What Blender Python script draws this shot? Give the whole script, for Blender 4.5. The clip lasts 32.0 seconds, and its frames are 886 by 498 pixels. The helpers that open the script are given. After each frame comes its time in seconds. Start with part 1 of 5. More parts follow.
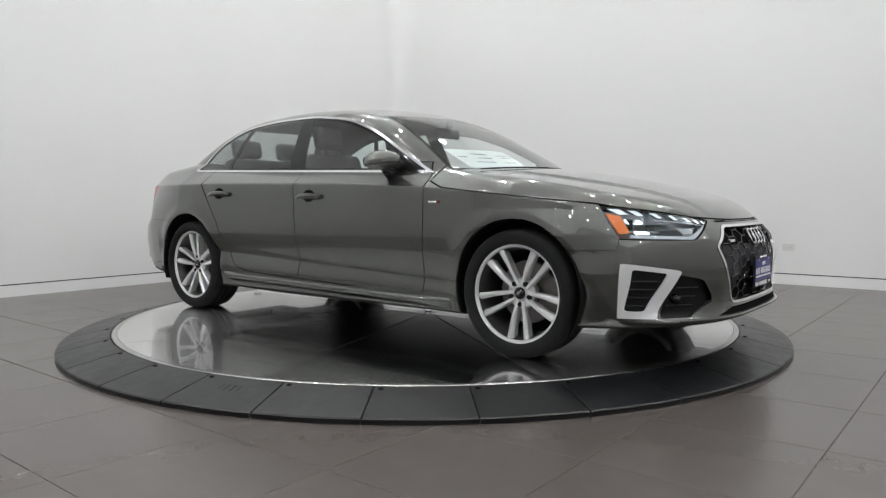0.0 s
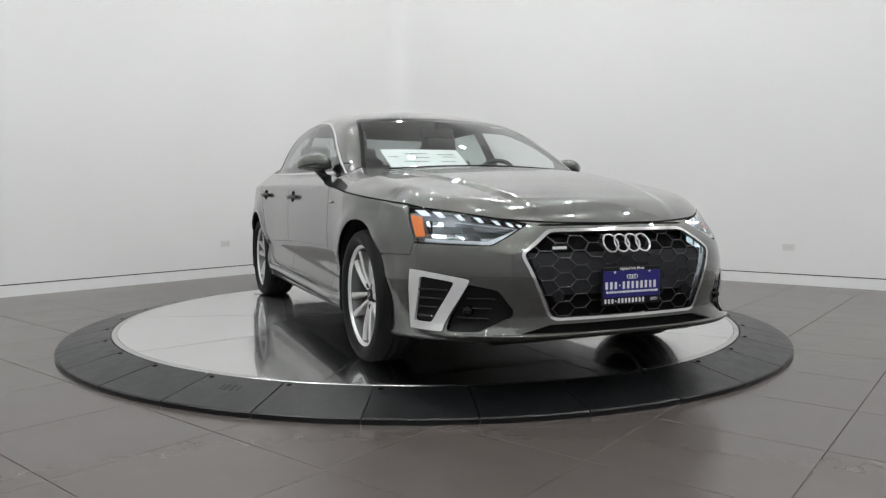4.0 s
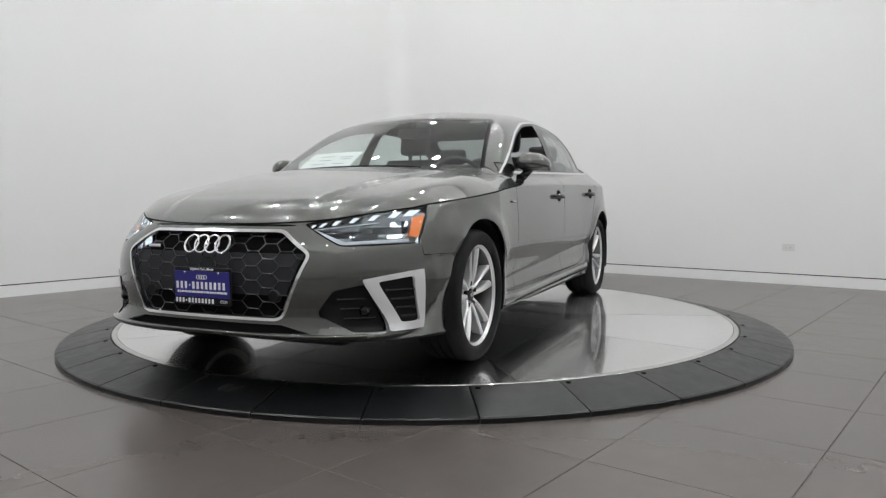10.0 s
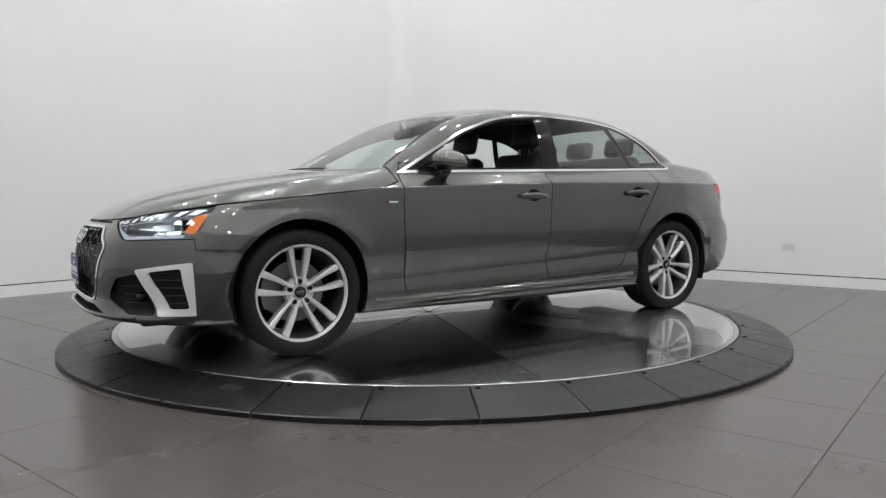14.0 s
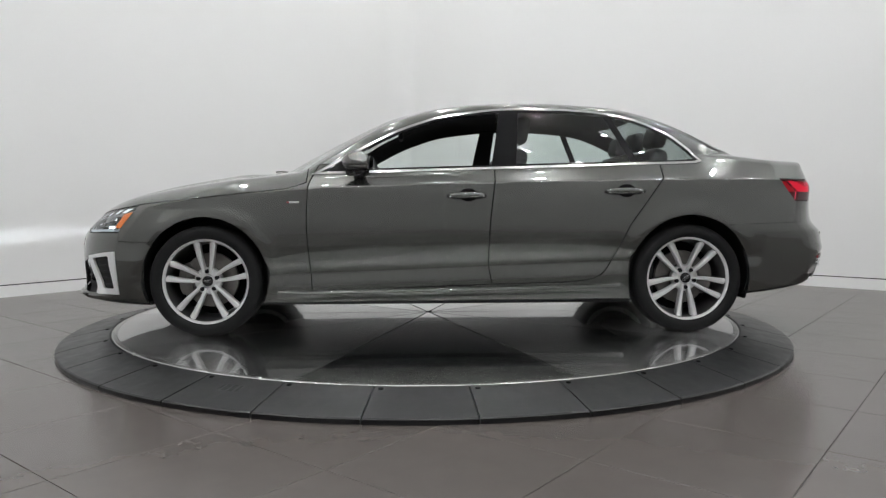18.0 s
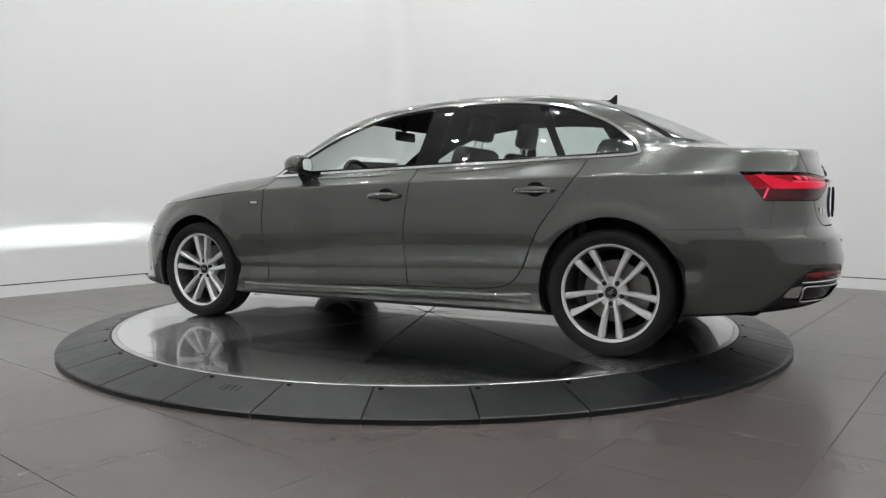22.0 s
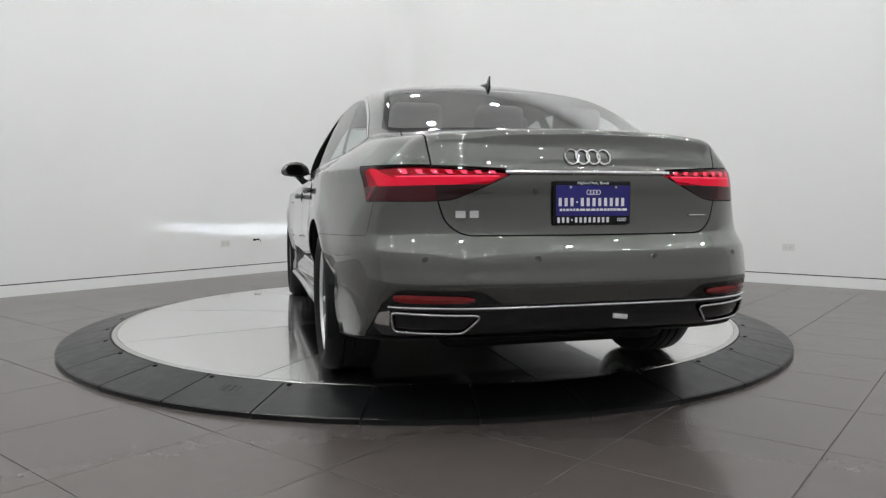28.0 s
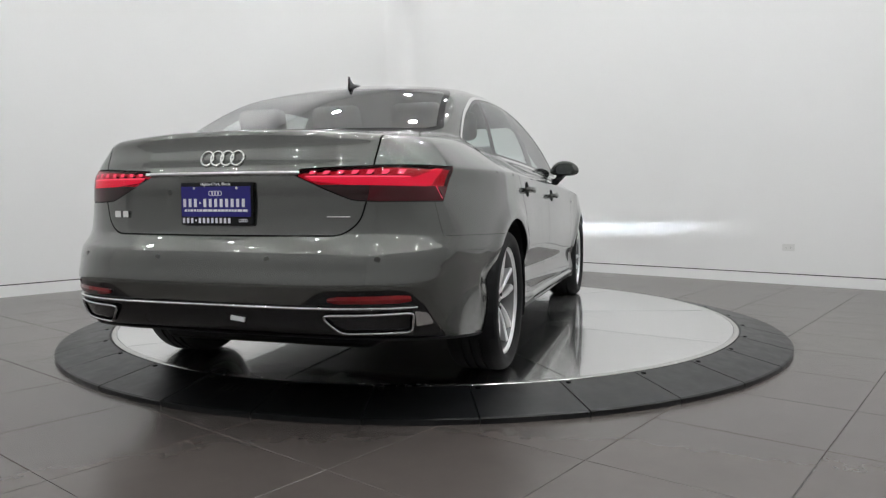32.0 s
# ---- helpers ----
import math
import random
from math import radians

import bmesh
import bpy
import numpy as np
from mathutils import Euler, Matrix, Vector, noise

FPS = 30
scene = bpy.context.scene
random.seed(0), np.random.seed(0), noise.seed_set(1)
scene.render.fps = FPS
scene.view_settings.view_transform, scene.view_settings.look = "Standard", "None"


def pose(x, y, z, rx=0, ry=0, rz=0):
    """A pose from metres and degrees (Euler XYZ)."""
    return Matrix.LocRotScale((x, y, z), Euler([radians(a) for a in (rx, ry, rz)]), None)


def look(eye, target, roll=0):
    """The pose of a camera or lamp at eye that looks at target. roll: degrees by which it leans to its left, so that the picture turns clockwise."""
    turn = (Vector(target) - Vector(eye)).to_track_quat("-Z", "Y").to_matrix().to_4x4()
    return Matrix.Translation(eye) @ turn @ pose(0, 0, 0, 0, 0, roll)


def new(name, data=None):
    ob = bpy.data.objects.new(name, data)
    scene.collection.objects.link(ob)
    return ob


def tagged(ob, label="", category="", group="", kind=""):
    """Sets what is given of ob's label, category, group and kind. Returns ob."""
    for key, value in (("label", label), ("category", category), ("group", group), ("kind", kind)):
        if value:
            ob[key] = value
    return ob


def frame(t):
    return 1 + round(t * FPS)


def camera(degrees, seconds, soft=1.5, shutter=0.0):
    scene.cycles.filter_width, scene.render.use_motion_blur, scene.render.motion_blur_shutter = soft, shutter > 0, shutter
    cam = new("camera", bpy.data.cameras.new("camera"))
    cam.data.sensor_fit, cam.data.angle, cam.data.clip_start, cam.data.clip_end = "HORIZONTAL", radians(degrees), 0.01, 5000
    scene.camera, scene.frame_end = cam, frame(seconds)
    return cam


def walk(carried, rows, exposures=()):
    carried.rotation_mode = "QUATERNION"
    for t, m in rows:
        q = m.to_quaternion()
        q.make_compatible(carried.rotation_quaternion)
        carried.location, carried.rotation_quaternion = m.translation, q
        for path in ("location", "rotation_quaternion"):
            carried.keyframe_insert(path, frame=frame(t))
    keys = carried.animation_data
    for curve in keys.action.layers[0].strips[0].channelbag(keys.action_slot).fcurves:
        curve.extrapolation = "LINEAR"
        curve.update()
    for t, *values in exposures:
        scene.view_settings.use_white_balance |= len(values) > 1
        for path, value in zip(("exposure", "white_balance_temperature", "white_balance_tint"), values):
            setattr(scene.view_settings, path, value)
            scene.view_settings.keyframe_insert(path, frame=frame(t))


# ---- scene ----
# ---------------------------------------------------------------- camera
EYE = Vector((0.0, -5.0, 0.7727))
cam = camera(63.855, 32.0, soft=1.3)
CAMERA_POSE = look(EYE, EYE + Vector((0.02125, 0.99764, -0.06529)), -0.14)
walk(cam, [(0.0, CAMERA_POSE), (32.0, CAMERA_POSE)])

# ---------------------------------------------------------------- plan
FLOOR_Z = -0.08                      # the turntable's plate is z = 0
DISC_R, RING_R = 2.035, 2.3265
ROOM_TURN = radians(50.2)            # walls and tiles run along E1 and E2
E1 = Vector((math.cos(ROOM_TURN), math.sin(ROOM_TURN), 0))
E2 = Vector((-E1.y, E1.x, 0))
CORNER = Vector((-0.405, 5.66, 0))  # the corner seen behind the turntable
CEILING_Z = 5.2
ROOM_L, ROOM_W = 11.5, 11.0          # along E1 and E2
ROOM = Matrix.Translation((CORNER.x, CORNER.y, 0)) @ Matrix.Rotation(ROOM_TURN, 4, "Z")

# ---------------------------------------------------------------- world and exposure
world = bpy.data.worlds.new("world")
scene.world = world
world.use_nodes = True
world.node_tree.nodes["Background"].inputs[0].default_value = (0.5, 0.55, 0.6, 1)
world.node_tree.nodes["Background"].inputs[1].default_value = 0.02
scene.view_settings.exposure = 0.0
LAMP_GLOW = 425.0
HEAD_GLOW = 2.0
BEAM_GLOW = 60000.0


# ---------------------------------------------------------------- materials
def material(name, colour, rough=0.5, metal=0.0, spec=0.5):
    m = bpy.data.materials.new(name)
    m.use_nodes = True
    b = m.node_tree.nodes["Principled BSDF"]
    b.inputs["Base Color"].default_value = (*colour, 1)
    b.inputs["Roughness"].default_value = rough
    b.inputs["Metallic"].default_value = metal
    b.inputs["Specular IOR Level"].default_value = spec
    return m


def node(m, kind, **values):
    n = m.node_tree.nodes.new(kind)
    for k, v in values.items():
        n.inputs[k].default_value = v
    return n


def link(m, a, out, b, inp):
    m.node_tree.links.new(a.outputs[out], b.inputs[inp])


def bsdf(m):
    return m.node_tree.nodes["Principled BSDF"]


def grain(m, scale, amount, bump=0.0, distance=0.002, rough=0.0, stretch=(1, 1, 1), coords="Object", detail=6.0, second=None):
    """Two scales of noise: they vary colour, roughness and relief."""
    tc = node(m, "ShaderNodeTexCoord")
    mp = node(m, "ShaderNodeMapping", Scale=stretch)
    link(m, tc, coords, mp, "Vector")
    n1 = node(m, "ShaderNodeTexNoise", Scale=scale, Detail=detail, Roughness=0.6)
    n2 = node(m, "ShaderNodeTexNoise", Scale=second or scale * 0.08, Detail=3.0)
    link(m, mp, "Vector", n1, "Vector")
    link(m, mp, "Vector", n2, "Vector")
    add = node(m, "ShaderNodeMath")
    add.operation = "ADD"
    link(m, n1, "Fac", add, 0)
    link(m, n2, "Fac", add, 1)
    base = bsdf(m).inputs["Base Color"].default_value[:]
    ramp = node(m, "ShaderNodeMapRange")
    ramp.inputs["From Min"].default_value, ramp.inputs["From Max"].default_value = 0.6, 1.4
    ramp.inputs["To Min"].default_value, ramp.inputs["To Max"].default_value = 1 - amount, 1 + amount
    link(m, add, "Value", ramp, "Value")
    mix = node(m, "ShaderNodeMix")
    mix.data_type, mix.blend_type = "RGBA", "MULTIPLY"
    mix.inputs[0].default_value = 1.0
    mix.inputs[6].default_value = base
    link(m, ramp, "Result", mix, 7)
    link(m, mix, 2, bsdf(m), "Base Color")
    if rough:
        r0 = bsdf(m).inputs["Roughness"].default_value
        rr = node(m, "ShaderNodeMapRange")
        rr.inputs["From Min"].default_value, rr.inputs["From Max"].default_value = 0.6, 1.4
        rr.inputs["To Min"].default_value, rr.inputs["To Max"].default_value = max(0.02, r0 - rough), r0 + rough
        link(m, add, "Value", rr, "Value")
        link(m, rr, "Result", bsdf(m), "Roughness")
    if bump:
        bp = node(m, "ShaderNodeBump", Strength=bump, Distance=distance)
        link(m, n1, "Fac", bp, "Height")
        link(m, bp, "Normal", bsdf(m), "Normal")
    return m


def glowing(name, colour, strength):
    m = material(name, [0.3 * c for c in colour], 0.4)
    bsdf(m).inputs["Emission Color"].default_value = (*colour, 1)
    bsdf(m).inputs["Emission Strength"].default_value = strength
    return m


def coated(m, weight=1.0, rough=0.03):
    bsdf(m).inputs["Coat Weight"].default_value = weight
    bsdf(m).inputs["Coat Roughness"].default_value = rough
    return m


def glass(name, colour, rough=0.0, floor_=0.075, rise=0.92):
    """Thin sheet: what is behind shows through, tinted; gloss on top."""
    m = bpy.data.materials.new(name)
    m.use_nodes = True
    nt = m.node_tree
    nt.nodes.remove(nt.nodes["Principled BSDF"])
    tr = node(m, "ShaderNodeBsdfTransparent", Color=(*colour, 1))
    gl = node(m, "ShaderNodeBsdfGlossy", Roughness=rough)
    lw = node(m, "ShaderNodeLayerWeight", Blend=0.5)
    pw = node(m, "ShaderNodeMath")
    pw.operation = "POWER"
    pw.inputs[1].default_value = 4.5
    ma = node(m, "ShaderNodeMath")
    ma.operation = "MULTIPLY_ADD"
    ma.inputs[1].default_value, ma.inputs[2].default_value = rise, floor_
    link(m, lw, "Facing", pw, 0)
    link(m, pw, "Value", ma, 0)
    mix = node(m, "ShaderNodeMixShader")
    link(m, ma, "Value", mix, 0)
    link(m, tr, "BSDF", mix, 1)
    link(m, gl, "BSDF", mix, 2)
    link(m, mix, "Shader", nt.nodes["Material Output"], "Surface")
    return m


WALL = grain(material("wall_paint", (0.8, 0.8, 0.79), 0.6), 60, 0.015, 0.05, 0.001, second=0.7)
# grey for the unseen walls, picked to darken the car's reflections
WALL_GREY = grain(material("unseen_wall_grey", (0.60, 0.60, 0.60), 0.6), 60, 0.03, 0.05, 0.001, second=0.7)
CEIL = grain(material("ceiling_paint", (0.82, 0.82, 0.81), 0.7), 40, 0.02, 0.05, 0.001)
BASE = grain(material("baseboard_paint", (0.82, 0.82, 0.81), 0.45), 30, 0.02)
TILE = grain(material("floor_tile", (0.087, 0.0755, 0.0695), 0.25, 0.0, 0.55), 7, 0.07, rough=0.03, second=1.1)
GROUT = material("grout", (0.05, 0.047, 0.045), 0.8)
RUBBER = grain(material("ring_rubber", (0.005, 0.0054, 0.006), 0.35, 0.0, 0.4), 14, 0.25, 0.12, 0.001, rough=0.1, second=1.5)
STEEL = grain(material("brushed_steel", (0.72, 0.72, 0.71), 0.185, 1.0), 4, 0.05, rough=0.03, second=0.8)
STEEL.node_tree.links.new(node(STEEL, "ShaderNodeTangent").outputs[0], bsdf(STEEL).inputs["Tangent"])
STEEL.node_tree.nodes["Tangent"].direction_type = "UV_MAP"
STEEL.node_tree.nodes["Tangent"].uv_map = "grain"
bsdf(STEEL).inputs["Anisotropic"].default_value = 0.95
WORN = grain(material("worn_rubber", (0.016, 0.016, 0.017), 0.6, 0.0, 0.3), 160, 0.4)
coated(STEEL, 0.9, 0.03)
STEEL_RIM = grain(material("steel_rim", (0.6, 0.6, 0.58), 0.25, 1.0), 30, 0.08, rough=0.05)
PAINT = coated(grain(material("grey_metallic_paint", (0.094, 0.097, 0.090), 0.27, 0.8), 900, 0.12, second=2.0), 1.0, 0.02)
BLACK_GLOSS = material("gloss_black", (0.008, 0.008, 0.009), 0.07, 0.0, 0.4)
BLACK_PLASTIC = grain(material("black_plastic", (0.009, 0.009, 0.010), 0.5, 0.0, 0.2), 300, 0.2, 0.1, 0.0005)
SEAM = material("seam_shadow", (0.006, 0.006, 0.006), 0.9, 0.0, 0.08)
CHROME = material("chrome", (0.78, 0.78, 0.78), 0.12, 1.0)
SATIN = grain(material("satin_aluminium", (0.80, 0.80, 0.80), 0.30, 0.40), 200, 0.02)
TRIM_METAL = grain(material("brushed_trim", (0.62, 0.62, 0.62), 0.22, 0.95), 200, 0.03)
DARK_CHROME = material("dark_chrome", (0.16, 0.17, 0.18), 0.12, 1.0)
ALLOY = grain(material("alloy_silver", (0.72, 0.72, 0.72), 0.32, 0.55), 150, 0.04, rough=0.05)
TYRE = grain(material("tyre_rubber", (0.008, 0.008, 0.0085), 0.7, 0.0, 0.25), 120, 0.25, 0.15, 0.001)
# alloy made darker: the shade deep in the rim is in this colour
RIM_SHADED = grain(material("rim_shadow_grey", (0.16, 0.16, 0.16), 0.35, 0.9), 60, 0.1)
IRON = grain(material("brake_iron", (0.2, 0.19, 0.18), 0.4, 0.9), 60, 0.2)
CLOTH = grain(material("black_leather", (0.016, 0.016, 0.017), 0.55), 120, 0.2, 0.15, 0.001)
LINING = grain(material("cabin_lining", (0.03, 0.03, 0.031), 0.85), 200, 0.1)
CLEAR = glass("windscreen_glass", (0.86, 0.94, 0.92), 0.0, 0.17)
TINT = glass("side_glass", (0.89, 0.96, 0.94), 0.0, 0.10)
PRIVACY = glass("rear_glass", (0.80, 0.88, 0.86), 0.0, 0.09)
BACK_GLASS = glass("back_window_glass", (0.92, 0.98, 0.97), 0.0, 0.52, 0.2)
LENS = glass("lamp_lens", (0.9, 0.93, 0.95))
RED_LENS = glass("red_lens", (0.62, 0.12, 0.16), 0.0, 0.025)
PAPER = grain(material("white_paper", (0.75, 0.77, 0.76), 0.7), 20, 0.03)
BLUE = grain(material("plate_blue", (0.014, 0.011, 0.17), 0.4), 60, 0.1)
WHITE = material("white_print", (0.82, 0.82, 0.84), 0.5)
LAMP_SILVER = grain(material("lamp_silver", (0.38, 0.40, 0.41), 0.28, 0.85), 80, 0.1)
GRILLE_BAR = material("grille_bar", (0.07, 0.07, 0.075), 0.25, 0.8)
LAMP_DARK = grain(material("lamp_dark_silver", (0.16, 0.17, 0.18), 0.28, 0.85), 80, 0.1)
AMBER = glowing("amber_reflector", (0.95, 0.22, 0.01), 0.45)
DRL = glowing("daylight_strip", (0.88, 0.95, 1.0), 0.75)
HEAD = glowing("headlamp_beam", (0.86, 0.94, 1.0), HEAD_GLOW)
DRL_SOFT = glowing("light_guide", (0.85, 0.93, 1.0), 0.22)
BEAM = glowing("beam_source", (0.86, 0.95, 1.0), BEAM_GLOW)
DARK_RED = material("dark_red_lens", (0.022, 0.005, 0.006), 0.10, 0.0, 0.4)
TAIL_LOW = material("lower_tail_red", (0.055, 0.004, 0.007), 0.10, 0.0, 0.4)
PAINT_DARK = coated(material("sensor_paint", (0.066, 0.068, 0.063), 0.35, 0.7), 0.8, 0.05)
PANEL_GREY = grain(material("panel_grey", (0.020, 0.021, 0.024), 0.45, 0.0, 0.25), 200, 0.1, 0.05, 0.0005)
MIRROR = material("mirror_glass", (0.85, 0.87, 0.88), 0.02, 1.0)
PRINT = material("print_grey", (0.22, 0.24, 0.24), 0.7)
TAIL = glowing("tail_strip", (1.0, 0.38, 0.6), 1.5)
TAIL_BAND = glowing("tail_band", (1.0, 0.05, 0.20), 0.85)
TAIL_SOFT = glowing("tail_band_soft", (1.0, 0.04, 0.16), 0.36)
TAIL_DIM = glowing("tail_red", (0.8, 0.02, 0.08), 0.30)
REFLECT_RED = grain(material("red_reflector", (0.16, 0.006, 0.008), 0.15), 300, 0.3)
FITTING = grain(material("socket_plastic", (0.69, 0.69, 0.67), 0.4), 80, 0.03)
DOWNLIGHT = glowing("downlight_glow", (0.97, 0.985, 1.0), LAMP_GLOW)


# ---------------------------------------------------------------- mesh helpers
def mesh_of(bm, name, materials, smooth=False):
    me = bpy.data.meshes.new(name)
    bm.to_mesh(me)
    bm.free()
    for m in materials if isinstance(materials, (list, tuple)) else [materials]:
        me.materials.append(m)
    if smooth:
        me.polygons.foreach_set("use_smooth", [True] * len(me.polygons))
        me.update()
    return me


def part(name, bm, material_, parent=None, label="", smooth=False, m=None, angle=None):
    """Link a bmesh as one mesh object under a thing or a part."""
    ob = new(name, mesh_of(bm, name, material_, smooth))
    if angle is not None:
        ob.data.set_sharp_from_angle(angle=radians(angle))
    ob.parent = parent
    if m is not None:
        ob.matrix_basis = m
    return tagged(ob, label)


def thing(name, label, category, m=None, group="", kind=""):
    ob = new(name)
    ob.empty_display_size = 0.2
    if m is not None:
        ob.matrix_basis = m
    return tagged(ob, label, category, group, kind)


def box(bm, x0, x1, y0, y1, z0, z1, bevel=0.0, m=None, segments=2):
    r = bmesh.ops.create_cube(bm, size=1.0)
    vs = r["verts"]
    bmesh.ops.scale(bm, vec=(x1 - x0, y1 - y0, z1 - z0), verts=vs)
    bmesh.ops.translate(bm, vec=((x0 + x1) / 2, (y0 + y1) / 2, (z0 + z1) / 2), verts=vs)
    if bevel:
        es = {e for v in vs for e in v.link_edges}
        out = bmesh.ops.bevel(bm, geom=list(es), offset=bevel, segments=segments, affect="EDGES", profile=0.5)
        vs = list({v for f in out["faces"] for v in f.verts} | {v for v in vs if v.is_valid})
    if m is not None:
        bmesh.ops.transform(bm, matrix=m, verts=vs)
    return bm


def lathe(profile, steps=48, axis="Y", close=False):
    """Turn (radius, height) points round an axis."""
    bm = bmesh.new()
    rings = []
    for k in range(steps):
        a = 2 * math.pi * k / steps
        c, s = math.cos(a), math.sin(a)
        rings.append([bm.verts.new((r * c, h, r * s) if axis == "Y" else (r * c, r * s, h)) for r, h in profile])
    n = len(profile)
    for k in range(steps):
        a, b = rings[k], rings[(k + 1) % steps]
        for i in range(n if close else n - 1):
            j = (i + 1) % n
            f = [a[i], b[i], b[j], a[j]]
            bm.faces.new(f if axis == "Y" else f[::-1])
    bmesh.ops.recalc_face_normals(bm, faces=bm.faces)
    return bm


def tube(points, radius, sides=8, closed=False, flat=1.0):
    """A bar along a line of points; flat squeezes it along its binormal."""
    bm = bmesh.new()
    pts = [Vector(p) for p in points]
    n = len(pts)
    rings = []
    for i, p in enumerate(pts):
        a = pts[(i - 1) % n] if closed or i else p
        b = pts[(i + 1) % n] if closed or i < n - 1 else p
        d = (b - a).normalized()
        ref = Vector((0, 0, 1)) if abs(d.z) < 0.95 else Vector((1, 0, 0))
        u = d.cross(ref).normalized()
        v = d.cross(u)
        r = radius[i] if isinstance(radius, (list, tuple)) else radius
        rings.append([bm.verts.new(p + u * (r * math.cos(2 * math.pi * k / sides)) + v * (r * flat * math.sin(2 * math.pi * k / sides))) for k in range(sides)])
    for i in range(n if closed else n - 1):
        a, b = rings[i], rings[(i + 1) % n]
        for k in range(sides):
            bm.faces.new((a[k], a[(k + 1) % sides], b[(k + 1) % sides], b[k]))
    if not closed:
        bm.faces.new(rings[0][::-1])
        bm.faces.new(rings[-1])
    bmesh.ops.recalc_face_normals(bm, faces=bm.faces)
    return bm


def prism(points, depth, bevel=0.0):
    """A flat outline in x, z given its thickness along y (from 0 to depth)."""
    bm = bmesh.new()
    a = [bm.verts.new((x, 0, z)) for x, z in points]
    f = bm.faces.new(a)
    r = bmesh.ops.extrude_face_region(bm, geom=[f])
    bmesh.ops.translate(bm, vec=(0, depth, 0), verts=[v for v in r["geom"] if isinstance(v, bmesh.types.BMVert)])
    bmesh.ops.recalc_face_normals(bm, faces=bm.faces)
    if bevel:
        bmesh.ops.bevel(bm, geom=bm.edges[:], offset=bevel, segments=2, affect="EDGES", profile=0.5)
    return bm


def joined(*parts_):
    """Several bmeshes in one."""
    out = parts_[0]
    for b in parts_[1:]:
        me = bpy.data.meshes.new("tmp")
        b.to_mesh(me)
        b.free()
        out.from_mesh(me)
        bpy.data.meshes.remove(me)
    return out


# ---------------------------------------------------------------- the room
def slab(name, x0, x1, y0, y1, z0, z1, mat, label, category, kind="structure"):
    """A block in the room's own axes: x along E1, y along E2 from the corner."""
    bm = box(bmesh.new(), x0, x1, y0, y1, z0, z1)
    ob = part(name, bm, mat, None, label, m=ROOM)
    return tagged(ob, "", category, kind=kind)


def build_room():
    L, W, T = ROOM_L, ROOM_W, 0.15
    slab("wall_north", -L - T, T, 0, T, FLOOR_Z - 0.1, CEILING_Z + 0.1, WALL, "smooth white painted wall lit from above", "wall")
    slab("wall_east", 0, T, -W - T, 0, FLOOR_Z - 0.1, CEILING_Z + 0.1, WALL, "smooth white painted wall with one socket", "wall")
    # the two walls behind the camera are unseen; their grey dims reflections
    slab("wall_south", -L - T, T, -W - T, -W, FLOOR_Z - 0.1, CEILING_Z + 0.1, WALL_GREY, "plain unseen wall closing the studio, grey to dim reflections", "wall")
    slab("wall_west", -L - T, -L, -W, 0, FLOOR_Z - 0.1, CEILING_Z + 0.1, WALL_GREY, "plain unseen wall closing the studio, grey to dim reflections", "wall")
    slab("ceiling", -L, 0, -W, 0, CEILING_Z, CEILING_Z + 0.1, CEIL, "pale studio ceiling with recessed lamps", "ceiling")
    R = 0.32
    bm = bmesh.new()
    arc = [(-R + R * math.sin(a), -R + R * math.cos(a)) for a in np.linspace(0, math.pi / 2, 17)]
    low, high = [[bm.verts.new((x, y, z)) for x, y in arc + [(0.02, 0.02)]] for z in (FLOOR_Z + 0.114, CEILING_Z)]
    for k in range(len(low)):
        j = (k + 1) % len(low)
        bm.faces.new((low[k], low[j], high[j], high[k]))
    bm.faces.new(low)
    bm.faces.new(high[::-1])
    bmesh.ops.recalc_face_normals(bm, faces=bm.faces)
    cove = tagged(part("wall_corner", bm, WALL, None, "smooth white rounded wall corner", smooth=True, m=ROOM, angle=30), "", "wall", kind="structure")
    H = 0.105
    slab("baseboard", -L, -0.012, -0.012, 0.0, FLOOR_Z, FLOOR_Z + H, BASE, "white baseboard under a dark reveal line", "baseboard")
    slab("baseboard", -0.012, 0.0, -W, 0.0, FLOOR_Z, FLOOR_Z + H, BASE, "white baseboard under a dark reveal line", "baseboard")
    slab("trim", -L, -0.004, -0.004, 0.0, FLOOR_Z + H, FLOOR_Z + H + 0.009, SEAM, "thin dark reveal above the baseboard", "trim")
    slab("trim", -0.004, 0.0, -W, -0.004, FLOOR_Z + H, FLOOR_Z + H + 0.009, SEAM, "thin dark reveal above the baseboard", "trim")


